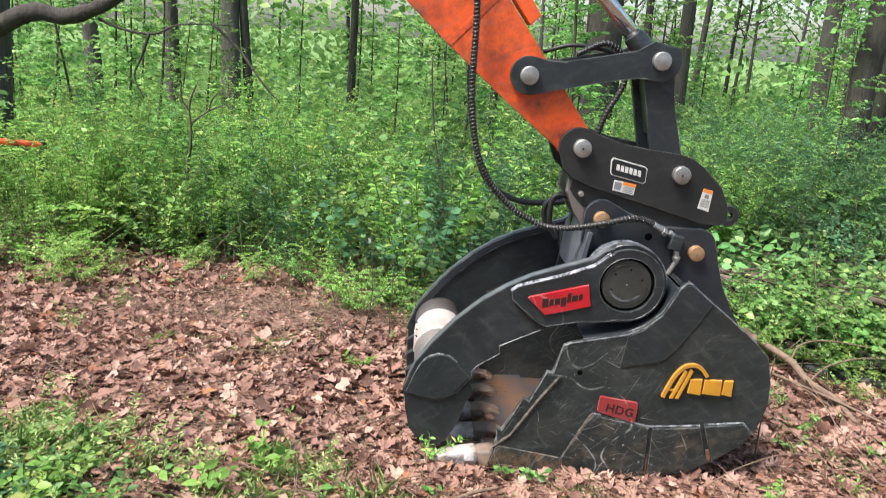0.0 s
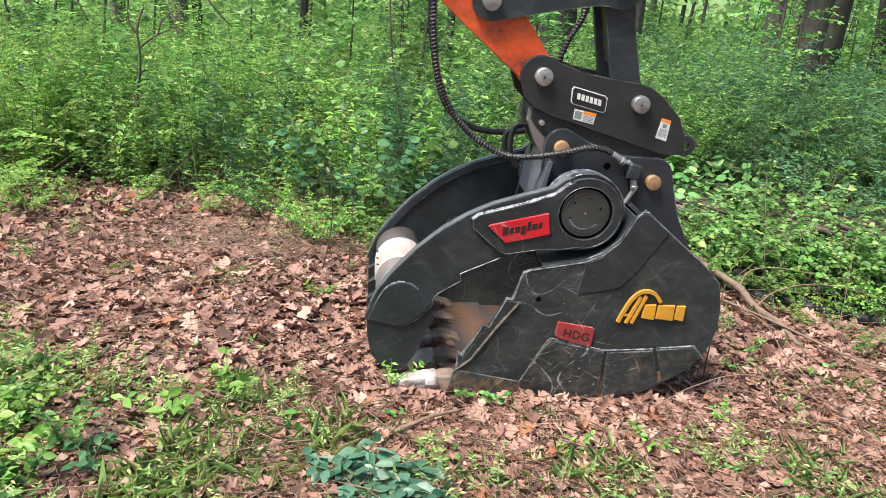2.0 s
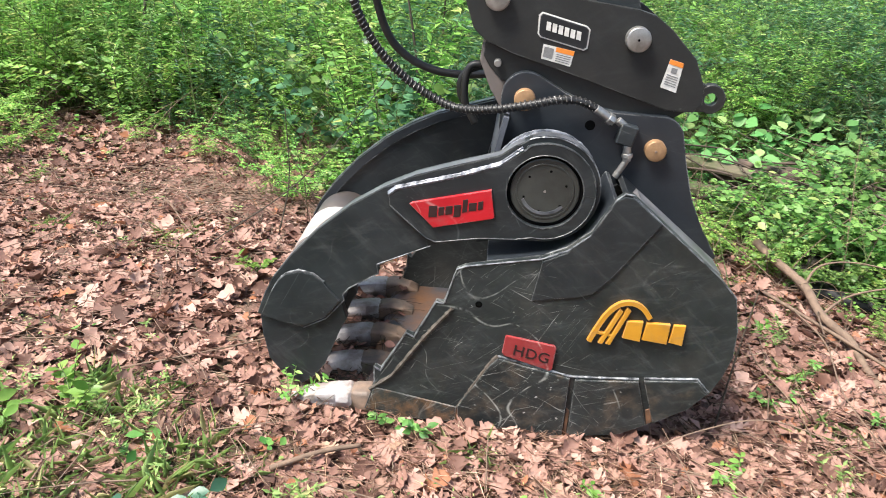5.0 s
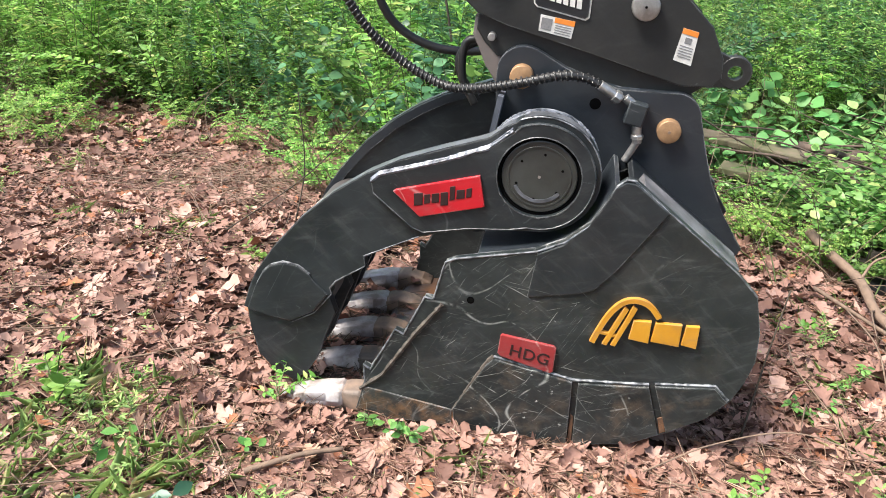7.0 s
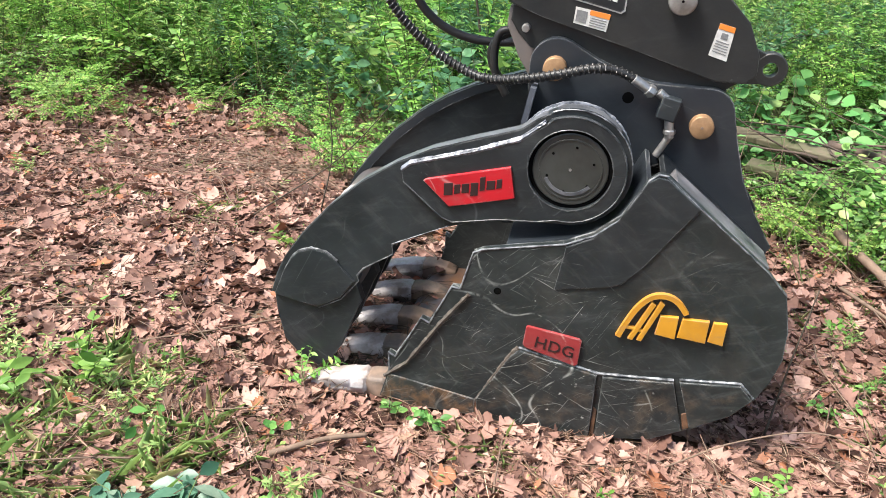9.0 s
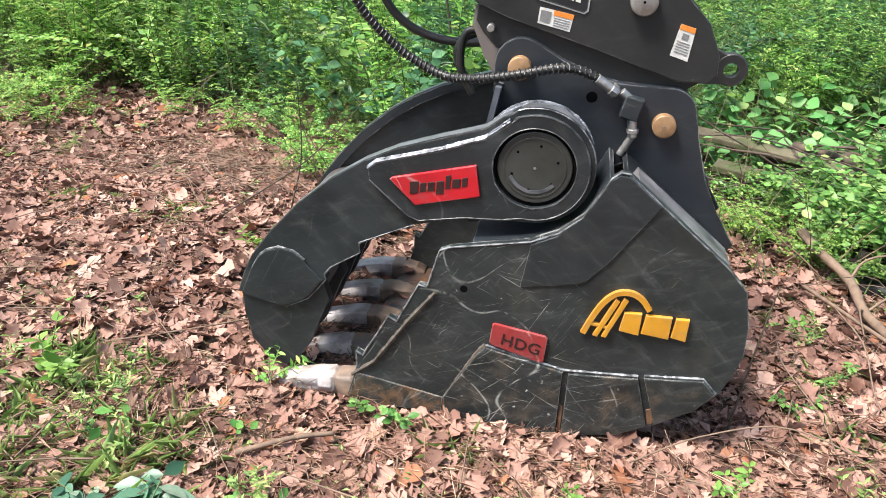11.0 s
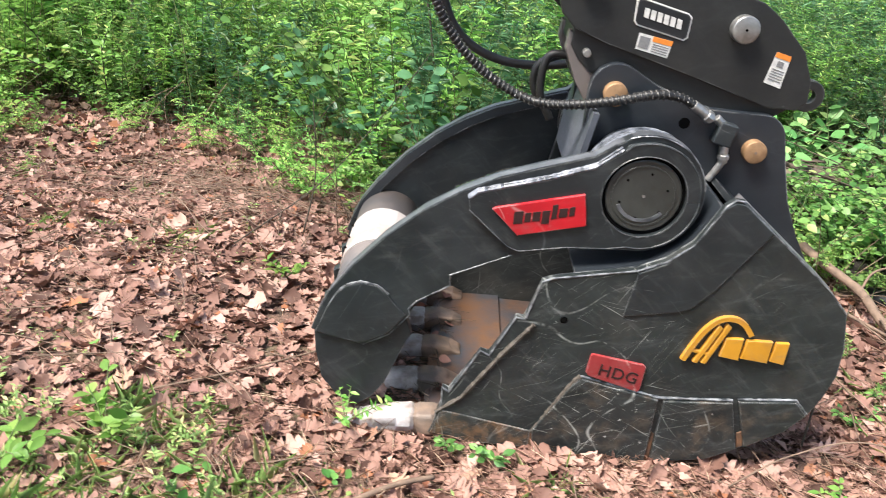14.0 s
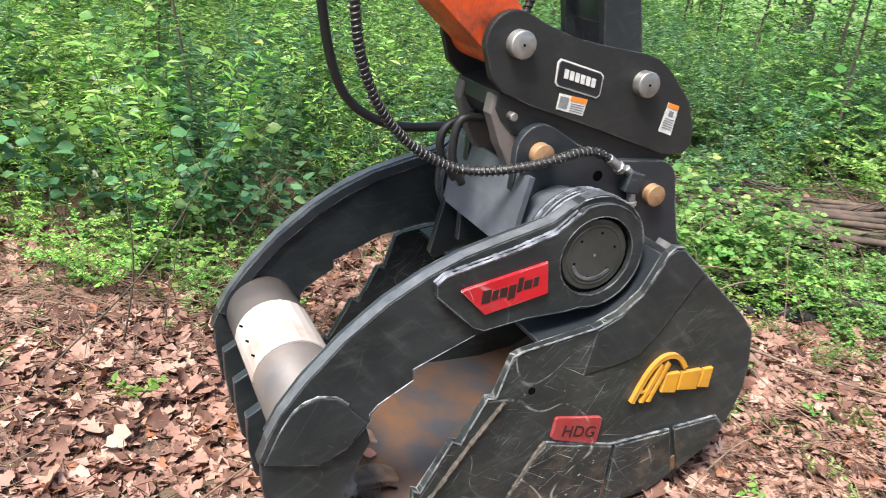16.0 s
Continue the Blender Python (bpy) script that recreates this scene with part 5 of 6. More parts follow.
for x, y, s, kind, v in ((2.1, 0.66, 0.3, "arching", 2), (1.75, 0.74, 0.26, "broad", 1), (1.92, 0.52, 0.3, "broad", 1), (1.66, 0.46, 0.22, "frond", 1), (2.02, 0.28, 0.26, "frond", 1), (1.55, 0.78, 0.2, "frond", 0), (1.85, 0.12, 0.22, "broad", 0), (1.6, 1.22, 0.34, "arching", 1), (1.82, 1.12, 0.38, "arching", 0), (2.0, 0.98, 0.36, "arching", 2), (1.42, 1.38, 0.36, "arching", 2), (2.28, 0.88, 0.42, "arching", 1), (1.75, 1.3, 0.5, "arching", 2), (2.1, 1.2, 0.55, "arching", 0), (2.5, 1.1, 0.5, "arching", 2), (2.3, 0.5, 0.34, "frond", 1), (2.65, 0.95, 0.42, "arching", 1), (2.75, 0.6, 0.38, "broad", 1), (2.2, 0.4, 0.28, "frond", 0), (2.6, 0.3, 0.32, "broad", 0), (2.95, 0.9, 0.45, "arching", 2), (3.2, 0.5, 0.4, "frond", 1)):
    stand(KINDS[kind][v], x, y, rr.uniform(0, 360), s)
for _ in range(13):
    x = rr.uniform(0.95, 1.6) if _ < 9 else rr.uniform(2.3, 3.0)
    y = 1.55 - 0.5 * (x - 1.0) + rr.gauss(0, 0.16)
    kind = rr.choice(("frond", "broad", "broad"))
    stand(KINDS[kind][rr.choice((0, 1))], x, y, rr.uniform(0, 360), rr.uniform(0.18, 0.34), rr.uniform(-12, 12))
# weeds along the rim of the clearing
for x, y, s, kind, v in ((-0.85, 1.7, 0.55, "broad", 0), (-1.15, 1.95, 0.5, "frond", 0), (-0.7, 1.45, 0.4, "frond", 1), (-1.05, 1.75, 0.45, "bush", 1), (-1.9, 2.6, 0.4, "frond", 0), (-2.4, 2.75, 0.35, "frond", 0), (-2.9, 2.55, 0.5, "broad", 0), (-3.2, 2.2, 0.45, "frond", 0), (-3.4, 1.8, 0.4, "broad", 0), (-3.0, 2.3, 0.45, "bush", 1), (-2.6, 3.15, 0.7, "weed", 0), (-2.45, 3.2, 0.75, "weed", 1), (-2.75, 3.25, 0.8, "weed", 0), (-2.2, 3.15, 0.7, "weed", 2), (-1.9, 3.1, 0.75, "weed", 0), (-1.7, 2.9, 0.7, "weed", 2), (-1.4, 2.7, 0.7, "weed", 1), (-1.5, 2.6, 0.5, "bush", 0)):
    stand(KINDS[kind][v], x, y, rng.uniform(0, 360), s)
for x, y, s in ((-0.85, 2.45, 0.75), (-0.6, 2.3, 0.8), (-0.75, 2.7, 0.95), (-0.4, 2.35, 0.7), (-1.1, 2.75, 0.8)):
    stand(KINDS["maple"][0], x, y, rng.uniform(0, 360), s)
for x, y, s, v in ((-3.4, 2.7, 0.55, 0), (-3.9, 2.3, 0.6, 2), (-2.5, 3.2, 0.55, 1), (-0.85, 2.1, 0.5, 2), (-0.55, 1.8, 0.42, 1)):
    stand(KINDS["arching"][v], x, y, rng.uniform(0, 360), s)

for x, y, v, s in ((4.85, 7.5, 0, 0.6), (5.75, 8.6, 0, 0.6), (1.95, 9.2, 0, 0.9), (-4.05, 11, 1, 1.0), (-3.72, 11.2, 2, 1.0), (-5.1, 5.2, 1, 1.1), (-2.2, 13, 2, 1.0), (-5.6, 13, 1, 0.9), (-7.5, 14, 1, 1.0), (0.2, 14, 2, 1.1), (3.4, 12.5, 2, 1.0), (4.3, 13, 1, 0.9), (3.0, 15, 2, 1.2), (6.6, 12, 1, 1.0), (7.6, 10, 2, 1.0)):
    stand(TREES[v], x, y, rng.uniform(0, 360), s, lean=-3 if v == 0 else rng.uniform(-3, 3))
for _ in range(34):
    y = rng.uniform(13, 34)
    x = rng.uniform(-0.6 * y - 3, 0.6 * y + 3)
    if x < 0.5 and y < 24:
        continue
    stand(TREES[rng.choice((1, 2, 2, 3, 3, 3))], x, y, rng.uniform(0, 360), rng.uniform(0.85, 1.3), rng.uniform(-4, 4))
for x, y, v, s in ((3.7, 3.3, 0, 0.55), (4.6, 3.0, 2, 0.6), (5.6, 4.0, 1, 0.8), (3.2, 4.6, 1, 0.5), (6.5, 2.6, 0, 0.8), (-0.6, 4.6, 2, 0.42), (7.5, 4.6, 2, 0.9), (-1.1, 6.2, 0, 0.62), (-2.3, 7.2, 2, 0.7), (-3.6, 7.6, 0, 0.7), (-0.3, 7.4, 2, 0.8), (-4.8, 8.2, 0, 0.8)):
    stand(SAPLINGS[v], x, y, rng.uniform(0, 360), s)
for x, y, v in ((9, 4, 2), (11, 6, 1), (8.5, 7, 3), (12, 3, 3), (10, 8.5, 2), (13.5, 8, 1), (14, 5, 2), (16, 9, 1), (17, 6, 2)):
    stand(TREES[v], x, y, rng.uniform(0, 360), 1.0, rng.uniform(-3, 3))
for _ in range(30):
    stand(rng.choice(SAPLINGS), rng.uniform(4.5, 14), rng.uniform(3, 10), rng.uniform(0, 360), rng.uniform(0.45, 0.8), rng.uniform(-6, 6))
for _ in range(64):
    y = rng.uniform(6.0, 17)
    x = rng.uniform(-0.6 * y - 2, 0.7 * y + 3)
    if -4.5 < x < -0.3 and y < 11:
        continue
    stand(rng.choice(SAPLINGS), x, y, rng.uniform(0, 360), rng.uniform(0.6, 1.1), rng.uniform(-6, 6))


def far_woods():
    """Distant foliage between the trunks, with gaps of sky."""
    r2 = random.Random(5)
    pts, ways, sizes = [], [], []
    for _ in range(600):
        y = r2.uniform(24, 46)
        x = r2.uniform(-0.75 * y, 0.75 * y)
        z = ground_z(x, y) + abs(r2.gauss(0, 1)) * 3.2 if r2.random() < 0.6 else r2.uniform(5, 15)
        for _ in range(40):
            pts.append((x + r2.gauss(0, 1.1), y + r2.gauss(0, 1.1), z + r2.gauss(0, 0.8)))
            ways.append((r2.uniform(-1, 1), r2.uniform(-1, 1), r2.uniform(-0.6, 0.3)))
            sizes.append(r2.uniform(0.25, 0.5))
    for _ in range(26000):
        y = r2.uniform(11, 60)
        x = r2.uniform(-0.7 * y - 3, 0.8 * y + 5)
        pts.append((x, y, ground_z(x, y) + abs(r2.gauss(0, 0.45))))
        ways.append((r2.uniform(-1, 1), r2.uniform(-1, 1), r2.uniform(-0.3, 0.6)))
        sizes.append(r2.uniform(0.2, 0.4) * (1 + max(0, y - 18) * 0.03))
    items = list(zip(pts, [np.array(w) for w in ways], sizes))
    return tagged(new("far_foliage", mesh_np("far_foliage", gather(leaf_shape(0.33, 0.05, 0.2), items, r2), CANOPY)), "sunlit green foliage of distant woods", "foliage", kind="stuff")


far_woods()
# unseen woods added behind the camera's way, to darken reflections and horizon light
for x, y, v, s in ((-7, -7, 0, 0.8), (-3.5, -10, 1, 1.1), (0.5, -9, 0, 0.8), (4, -10.5, 1, 1.1), (7.5, -7.5, 0, 0.75), (-14, -6, 1, 1.1), (10, -3.5, 1, 1.1), (-6, -12, 2, 1.2), (2.5, -13, 0, 0.9), (6.5, -12, 2, 1.3), (-15, 3, 2, 1.2), (-1.5, -14, 1, 1.2)):
    stand(TREES[v], x, y, rng.uniform(0, 360), s, rng.uniform(-3, 3))
for k in range(26):
    a = radians(150 + 240 * k / 26)
    stand(SAPLINGS[k % 3], 8.5 * math.cos(a) * rng.uniform(0.95, 1.3), 1.5 + 9 * math.sin(a) * rng.uniform(0.95, 1.3), rng.uniform(0, 360), rng.uniform(0.7, 1.0))
for k in range(30):
    a = radians(150 + 240 * rng.random())
    stand(rng.choice(KINDS[rng.choice(("weed", "bush", "maple"))]), 8 * math.cos(a) * rng.uniform(0.9, 1.3), 1.5 + 8.5 * math.sin(a) * rng.uniform(0.9, 1.3), rng.uniform(0, 360), rng.uniform(1.0, 1.5))
for group in (*KINDS.values(), SAPLINGS, TREES):
    for ob in group:
        drop_template(ob)

# a limb that hangs into the clearing, dead stubs and canes
def branch(name, points, r0, r1, mat, label, category, segs=8):
    path = smooth_path(points, 6)
    ob = thing(name, path[0], label, category)
    part("wood", sweep(path, lambda t: r0 + (r1 - r0) * t, segs, wobble=0.08, rng=random.Random(len(points))), mat, ob, smooth=True)
    return ob


limb = branch("hanging_limb", [(-5.15, 5.25, 1.3), (-4.75, 5.1, 1.53), (-4.45, 5.02, 1.63), (-4.2, 5.0, 1.6), (-3.9, 4.95, 1.68), (-3.5, 4.9, 1.9)], 0.1, 0.06, BARK, "thick mossy limb reaching out of a trunk", "branch")
for pts in ([(-3.85, 4.95, 1.6), (-3.6, 4.9, 1.52), (-3.3, 4.85, 1.5), (-3.05, 4.85, 1.6), (-2.6, 4.8, 1.62)], [(-3.35, 4.85, 1.5), (-3.42, 4.85, 1.3), (-3.5, 4.85, 1.1), (-3.4, 4.8, 0.9)], [(-2.75, 4.8, 1.63), (-2.5, 4.8, 1.4), (-2.25, 4.7, 1.1), (-2.1, 4.7, 0.95)]):
    part("twig", sweep(smooth_path(pts, 6), lambda t: 0.018 - 0.012 * t, 6), BARK, limb, smooth=True)
stub = branch("dead_stub", [(-2.62, 3.5, -0.2), (-2.63, 3.5, 0.4), (-2.59, 3.5, 0.75), (-2.6, 3.5, 1.0), (-2.55, 3.52, 1.16)], 0.014, 0.006, DARKSTEM, "dark dead stem forking above the weeds", "dead stem")
for pts in ([(-2.6, 3.5, 0.85), (-2.5, 3.5, 0.93), (-2.4, 3.5, 0.99), (-2.3, 3.5, 1.03)], [(-2.6, 3.5, 0.95), (-2.66, 3.5, 1.05), (-2.66, 3.5, 1.18)], [(-2.45, 3.5, 0.96), (-2.42, 3.5, 1.06), (-2.36, 3.5, 1.12)]):
    part("twig", sweep(smooth_path(pts, 5), lambda t: 0.009 - 0.005 * t, 6), DARKSTEM, stub)
branch("pale_cane", [(-2.05, 2.95, -0.16), (-2.09, 2.96, 0.2), (-2.12, 2.97, 0.45), (-2.2, 3.0, 0.8)], 0.005, 0.003, STEM, "pale upright weed cane", "cane", 5)
branch("thin_sapling", [(-0.52, 2.62, -0.12), (-0.55, 2.66, 0.25), (-0.6, 2.69, 0.62), (-0.68, 2.7, 1.05), (-0.72, 2.7, 1.5)], 0.011, 0.005, DARKSTEM, "thin dark sapling stem leaning in the bank", "sapling", 6)
branch("bent_cane", [(-1.55, 2.9, 0.45), (-1.3, 2.8, 0.5), (-1.2, 2.75, 0.62), (-1.05, 2.7, 0.62)], 0.004, 0.003, STEM, "bent pale vine above the weeds", "vine", 5)
long_branch = branch("fallen_branch", [(1.2, 1.48, 0.1), (1.24, 1.3, 0.09), (1.3, 1.08, 0.08), (1.31, 0.88, 0.05), (1.35, 0.68, 0.05), (1.36, 0.5, 0.02), (1.37, 0.36, 0.02), (1.46, 0.2, 0.0), (1.6, 0.11, 0.01), (1.9, 0.04, 0.0)], 0.021, 0.012, TWIG, "long crooked dead branch lying on the leaves", "branch", 8)
for pts in ([(1.3, 1.08, 0.08), (1.36, 1.12, 0.16), (1.5, 1.1, 0.2), (1.75, 1.0, 0.2)], [(1.31, 0.88, 0.05), (1.45, 0.95, 0.12), (1.7, 0.98, 0.16), (2.05, 0.95, 0.12)], [(1.31, 0.9, 0.05), (1.26, 0.8, 0.09), (1.22, 0.62, 0.1)]):
    part("twig", sweep(smooth_path(pts, 6), lambda t: 0.006 - 0.004 * t, 6), TWIG, long_branch, smooth=True)
branch("pale_vine", [(1.2, 0.86, 0.06), (1.2, 0.55, 0.1), (1.16, 0.25, 0.08), (1.2, 0.0, 0.05), (1.22, -0.25, 0.02)], 0.0035, 0.002, TWIG, "thin pale vine trailing over the leaves", "vine", 5)
branch("pale_vine", [(0.95, 0.62, 0.03), (0.92, 0.4, 0.07), (0.98, 0.15, 0.06), (1.0, -0.1, 0.02)], 0.003, 0.0018, TWIG, "thin pale vine trailing over the leaves", "vine", 5)
branch("fallen_branch", [(1.15, 1.1, 0.02), (1.3, 0.7, 0.06), (1.55, 0.3, 0.05), (1.95, -0.1, 0.04)], 0.009, 0.004, TWIG, "thin dead branch lying on the leaves", "branch", 6)
branch("arched_cane", [(0.42, -0.12, 0.01), (0.62, -0.02, 0.06), (0.86, 0.02, 0.1), (1.1, -0.1, 0.07), (1.25, -0.3, 0.01)], 0.0028, 0.002, TWIG, "thin dry cane arched over the leaves", "cane", 5)
branch("upright_cane", [(0.72, 0.12, -0.01), (0.76, 0.2, 0.2), (0.8, 0.26, 0.42)], 0.004, 0.002, DARKSTEM, "thin dark upright cane beside the bucket", "cane", 5)
branch("upright_cane", [(-1.02, 1.15, 0.04), (-0.98, 1.2, 0.3), (-1.0, 1.22, 0.62)], 0.004, 0.002, DARKSTEM, "thin dark upright cane in the leaf heap", "cane", 5)
branch("slanting_cane", [(-1.25, 0.95, 0.08), (-0.95, 1.2, 0.28), (-0.72, 1.4, 0.55), (-0.55, 1.5, 0.8)], 0.0035, 0.0015, DARKSTEM, "dark slanting twig over the leaf heap", "twig", 5)
branch("thin_twig", [(-1.25, 0.05, 0.02), (-0.95, 0.22, 0.03), (-0.6, 0.5, 0.02)], 0.004, 0.003, TWIG, "thin straight twig on the leaves", "twig", 5)
branch("short_stick", [(-0.63, -0.36, 0.03), (-0.5, -0.27, 0.035), (-0.4, -0.22, 0.03)], 0.009, 0.007, TWIG, "short brown stick on the leaves", "stick", 6)

def dry_canes():
    """Thin dead canes and vines leaning through the rim of the undergrowth."""
    r = random.Random(41)
    pale, dark = [], []
    for k in range(450):
        x = r.uniform(-4.2, 3.4)
        y = bank_edge(x) + r.gauss(0.1, 0.4)
        if k > 330:
            x = r.uniform(0.9, 3.0)
            y = 1.4 - 0.55 * (x - 1.0) + r.gauss(0.1, 0.3)
        if under_bucket(x, y):
            continue
        a = r.uniform(0, 6.28)
        p = curve_np((x, y, ground_z(x, y)), (math.cos(a), math.sin(a), r.uniform(0.3, 2.5)), r.uniform(0.3, 0.95), r.uniform(0.0, 0.5), 8, r, 0.25)
        p[:, 2] = np.maximum(p[:, 2], [ground_z(q[0], q[1]) + 0.005 for q in p])
        (pale if r.random() < 0.6 else dark).append(tube_np(p, r.uniform(0.0018, 0.004), 0.001, 3))
    tagged(new("dry_canes", mesh_np("dry_canes", join(pale), TWIG)), "thin pale dead canes at the rim of the undergrowth", "canes", kind="stuff")
    tagged(new("green_canes", mesh_np("green_canes", join(dark), STEM)), "thin green vines at the rim of the undergrowth", "vines", kind="stuff")


def under_bucket(x, y):
    return -0.33 < x < 0.5 and -0.01 < y < 0.87


dry_canes()


def debris():
    """Leaves and twigs caught on the bucket's floor and between the teeth."""
    r = random.Random(61)
    bins, sticks = ([], [], [], []), []
    for _ in range(130):
        x, y = r.uniform(-0.66, -0.4), r.uniform(0.06, 0.8)
        a = r.uniform(0, 6.28)
        z = 0.028 if x > -0.43 else ground_z(x, y) + r.uniform(0.01, 0.04)
        bins[0].append((x, y, z + r.uniform(0.0, 0.015))), bins[1].append((math.cos(a), math.sin(a), r.gauss(0, 0.2))), bins[2].append((r.gauss(0, 0.3), r.gauss(0, 0.3), 1)), bins[3].append(r.uniform(0.025, 0.07))
        for _ in range(3):
            a = r.uniform(0, 6.28)
            sticks.append(tube_np(curve_np((x, y, z + 0.012), (math.cos(a), math.sin(a), r.uniform(0, 0.25)), r.uniform(0.05, 0.16), 0.15, 5, r), 0.0016, 0.0008, 3))
    tagged(new("bucket_debris", mesh_np("bucket_debris", place(leaf_shape(0.38, 0.12, 0.3, True), *bins), DRYLEAF)), "torn brown leaves lying in the bucket", "debris", kind="stuff")
    tagged(new("bucket_twigs", mesh_np("bucket_twigs", join(sticks), DARKSTEM)), "dark twigs caught between the bucket teeth", "twigs", kind="stuff")


debris()

# wood pile with a black pipe
r3 = random.Random(8)
for k in range(66):
    x0 = r3.uniform(0.95, 2.7) if k < 46 else r3.uniform(1.9, 2.8)
    y0 = 2.75 - 0.42 * (x0 - 0.95) + r3.uniform(-0.3, 0.3)
    ln = r3.uniform(1.3, 2.4)
    z0 = 0.045 * (k % 7) + r3.uniform(0, 0.03)
    r = r3.uniform(0.012, 0.03)
    a = r3.uniform(-0.68, -0.25)
    pts = [(x0 + ln * t, y0 + a * ln * t + r3.uniform(-0.05, 0.05), ground_z(x0 + ln * t, y0) + r + z0 + r3.uniform(-0.008, 0.008)) for t in (0, 0.33, 0.66, 1)]
    tagged(branch("pole", pts, r, r * 0.75, LOG, "weathered brown pole in a low pile overgrown by bushes", "pole", 9), group="poles in the pile")
# dark poles added where the shade under the bushes should look black
for k in range(16):
    x0, off = r3.uniform(1.35, 2.0), 0.08 + 0.05 * (k % 6) + r3.uniform(-0.02, 0.02)
    ln, r, z0 = r3.uniform(0.8, 1.5), r3.uniform(0.02, 0.036), 0.05 * (k // 6)
    pts = [(x0 + ln * t * 0.88, 1.25 - 0.56 * (x0 + ln * t * 0.88 - 1.38) + off + r3.uniform(-0.02, 0.02), ground_z(x0 + ln * t, 1.1) + r + z0) for t in (0, 0.33, 0.66, 1)]
    tagged(branch("pole", pts, r, r * 0.85, BARK, "dark pole added to deepen the shade under the bushes", "pole", 9), group="poles in the pile")


def brush():
    """Loose sticks strewn over the pile."""
    r = random.Random(19)
    out = []
    for _ in range(230):
        x = r.uniform(1.2, 4.6)
        y = 2.65 - 0.42 * (x - 0.95) + r.gauss(0.1, 0.35)
        a = r.gauss(-0.4, 0.7) + (math.pi if r.random() < 0.5 else 0)
        p = curve_np((x, y, ground_z(x, y) + r.uniform(0.02, 0.34)), (math.cos(a), math.sin(a), r.gauss(0, 0.2)), r.uniform(0.3, 1.1), 0.03, 7, r, 0.3)
        p[:, 2] = np.maximum(p[:, 2], [ground_z(q[0], q[1]) + 0.005 for q in p])
        out.append(tube_np(p, r.uniform(0.003, 0.009), 0.002, 5))
    tagged(new("brush_sticks", mesh_np("brush_sticks", join(out), LOG)), "dark loose sticks strewn over the wood pile", "sticks", kind="stuff")


brush()
for pts in ([(0.8, 2.62, 0.17), (1.95, 2.1, 0.13)], [(0.95, 2.35, 0.07), (1.9, 1.95, 0.04)], [(2.3, 1.75, 0.16), (3.6, 1.35, 0.14)]):
    bm = bmesh.new()
    p, q = Vector(pts[0]), Vector(pts[-1])
    m = (p + q) / 2
    ob = thing("board", p, "grey mossy board lying in the pile", "board", "boards in the pile")
    part("plank", box(m, ((q - p).length, 0.11, 0.035), (6, math.degrees(math.asin((p.z - q.z) / (q - p).length)), math.degrees(math.atan2(q.y - p.y, q.x - p.x))), 0.006), BOARD, ob)
pipe = branch("black_pipe", [(1.42, 1.26, -0.025), (1.69, 1.1, -0.02), (2.02, 0.9, -0.015), (2.35, 0.73, -0.01), (2.8, 0.53, -0.01)], 0.045, 0.045, PLASTIC, "black plastic pipe lying under the bushes", "pipe", 16)
far = thing("orange_barrier", (-4.07, 3.44, 0.11), "orange machine guard half hidden in the brush", "machine part")
part("bar", box((-4.02, 3.44, 0.63), (0.55, 0.05, 0.05), (0, 3, 10), 0.015), ORANGE, far)
part("post", box((-3.76, 3.49, 0.22), (0.05, 0.05, 0.88), (0, 0, 10), 0.01), GREYBLACK, far)

# ---- litter on the ground ----
def oak_leaf(seed, fine=False):
    """A lobed fallen leaf of length 1, curled."""
    r = random.Random(seed)
    widths = [0.012, 0.07, 0.22, 0.13, 0.29, 0.17, 0.31, 0.17, 0.2, 0.0]
    if fine:
        widths = [0.008, 0.012, 0.05, 0.16, 0.21, 0.2, 0.1, 0.12, 0.25, 0.3, 0.28, 0.14, 0.15, 0.27, 0.31, 0.28, 0.15, 0.17, 0.2, 0.12, 0.0]
    n = len(widths)
    a, b, tw = r.uniform(-0.5, 1.2), r.uniform(-0.6, 0.9), r.uniform(-0.7, 0.7)
    v, f = [], []
    for i in range(n):
        t = i / (n - 1)
        w = widths[i] * r.uniform(0.75, 1.2)
        lift = b * (t - 0.4) ** 2
        fwd = 0.05 if widths[i] > 0.17 else 0.0
        for s in (-1, 0, 1):
            x = s * w
            z = a * x * x * 2.2 + lift + tw * x * (t - 0.5) + (0.03 * r.uniform(-1, 1) if s else -0.015)
            v.append((x, t + (fwd if s else 0), z))
        if i:
            o = 3 * i
            f += [(o - 3, o - 2, o + 1), (o - 3, o + 1, o), (o - 2, o - 1, o + 2), (o - 2, o + 2, o + 1)]
    v = np.array(v)
    v[:, 1] -= 0.5
    return v, np.array(f)


OAKS = [oak_leaf(s) for s in range(14)] + [oak_leaf(s, True) for s in range(20, 34)]


def leaf_pose(r, x, y, tilt):
    a = r.uniform(0, 6.28)
    way = np.array([math.cos(a), math.sin(a), r.gauss(0, tilt)])
    up = np.array([r.gauss(0, tilt), r.gauss(0, tilt), 1.0])
    return (x, y, ground_z(x, y) + 0.006 + abs(r.gauss(0, 0.009))), way, up


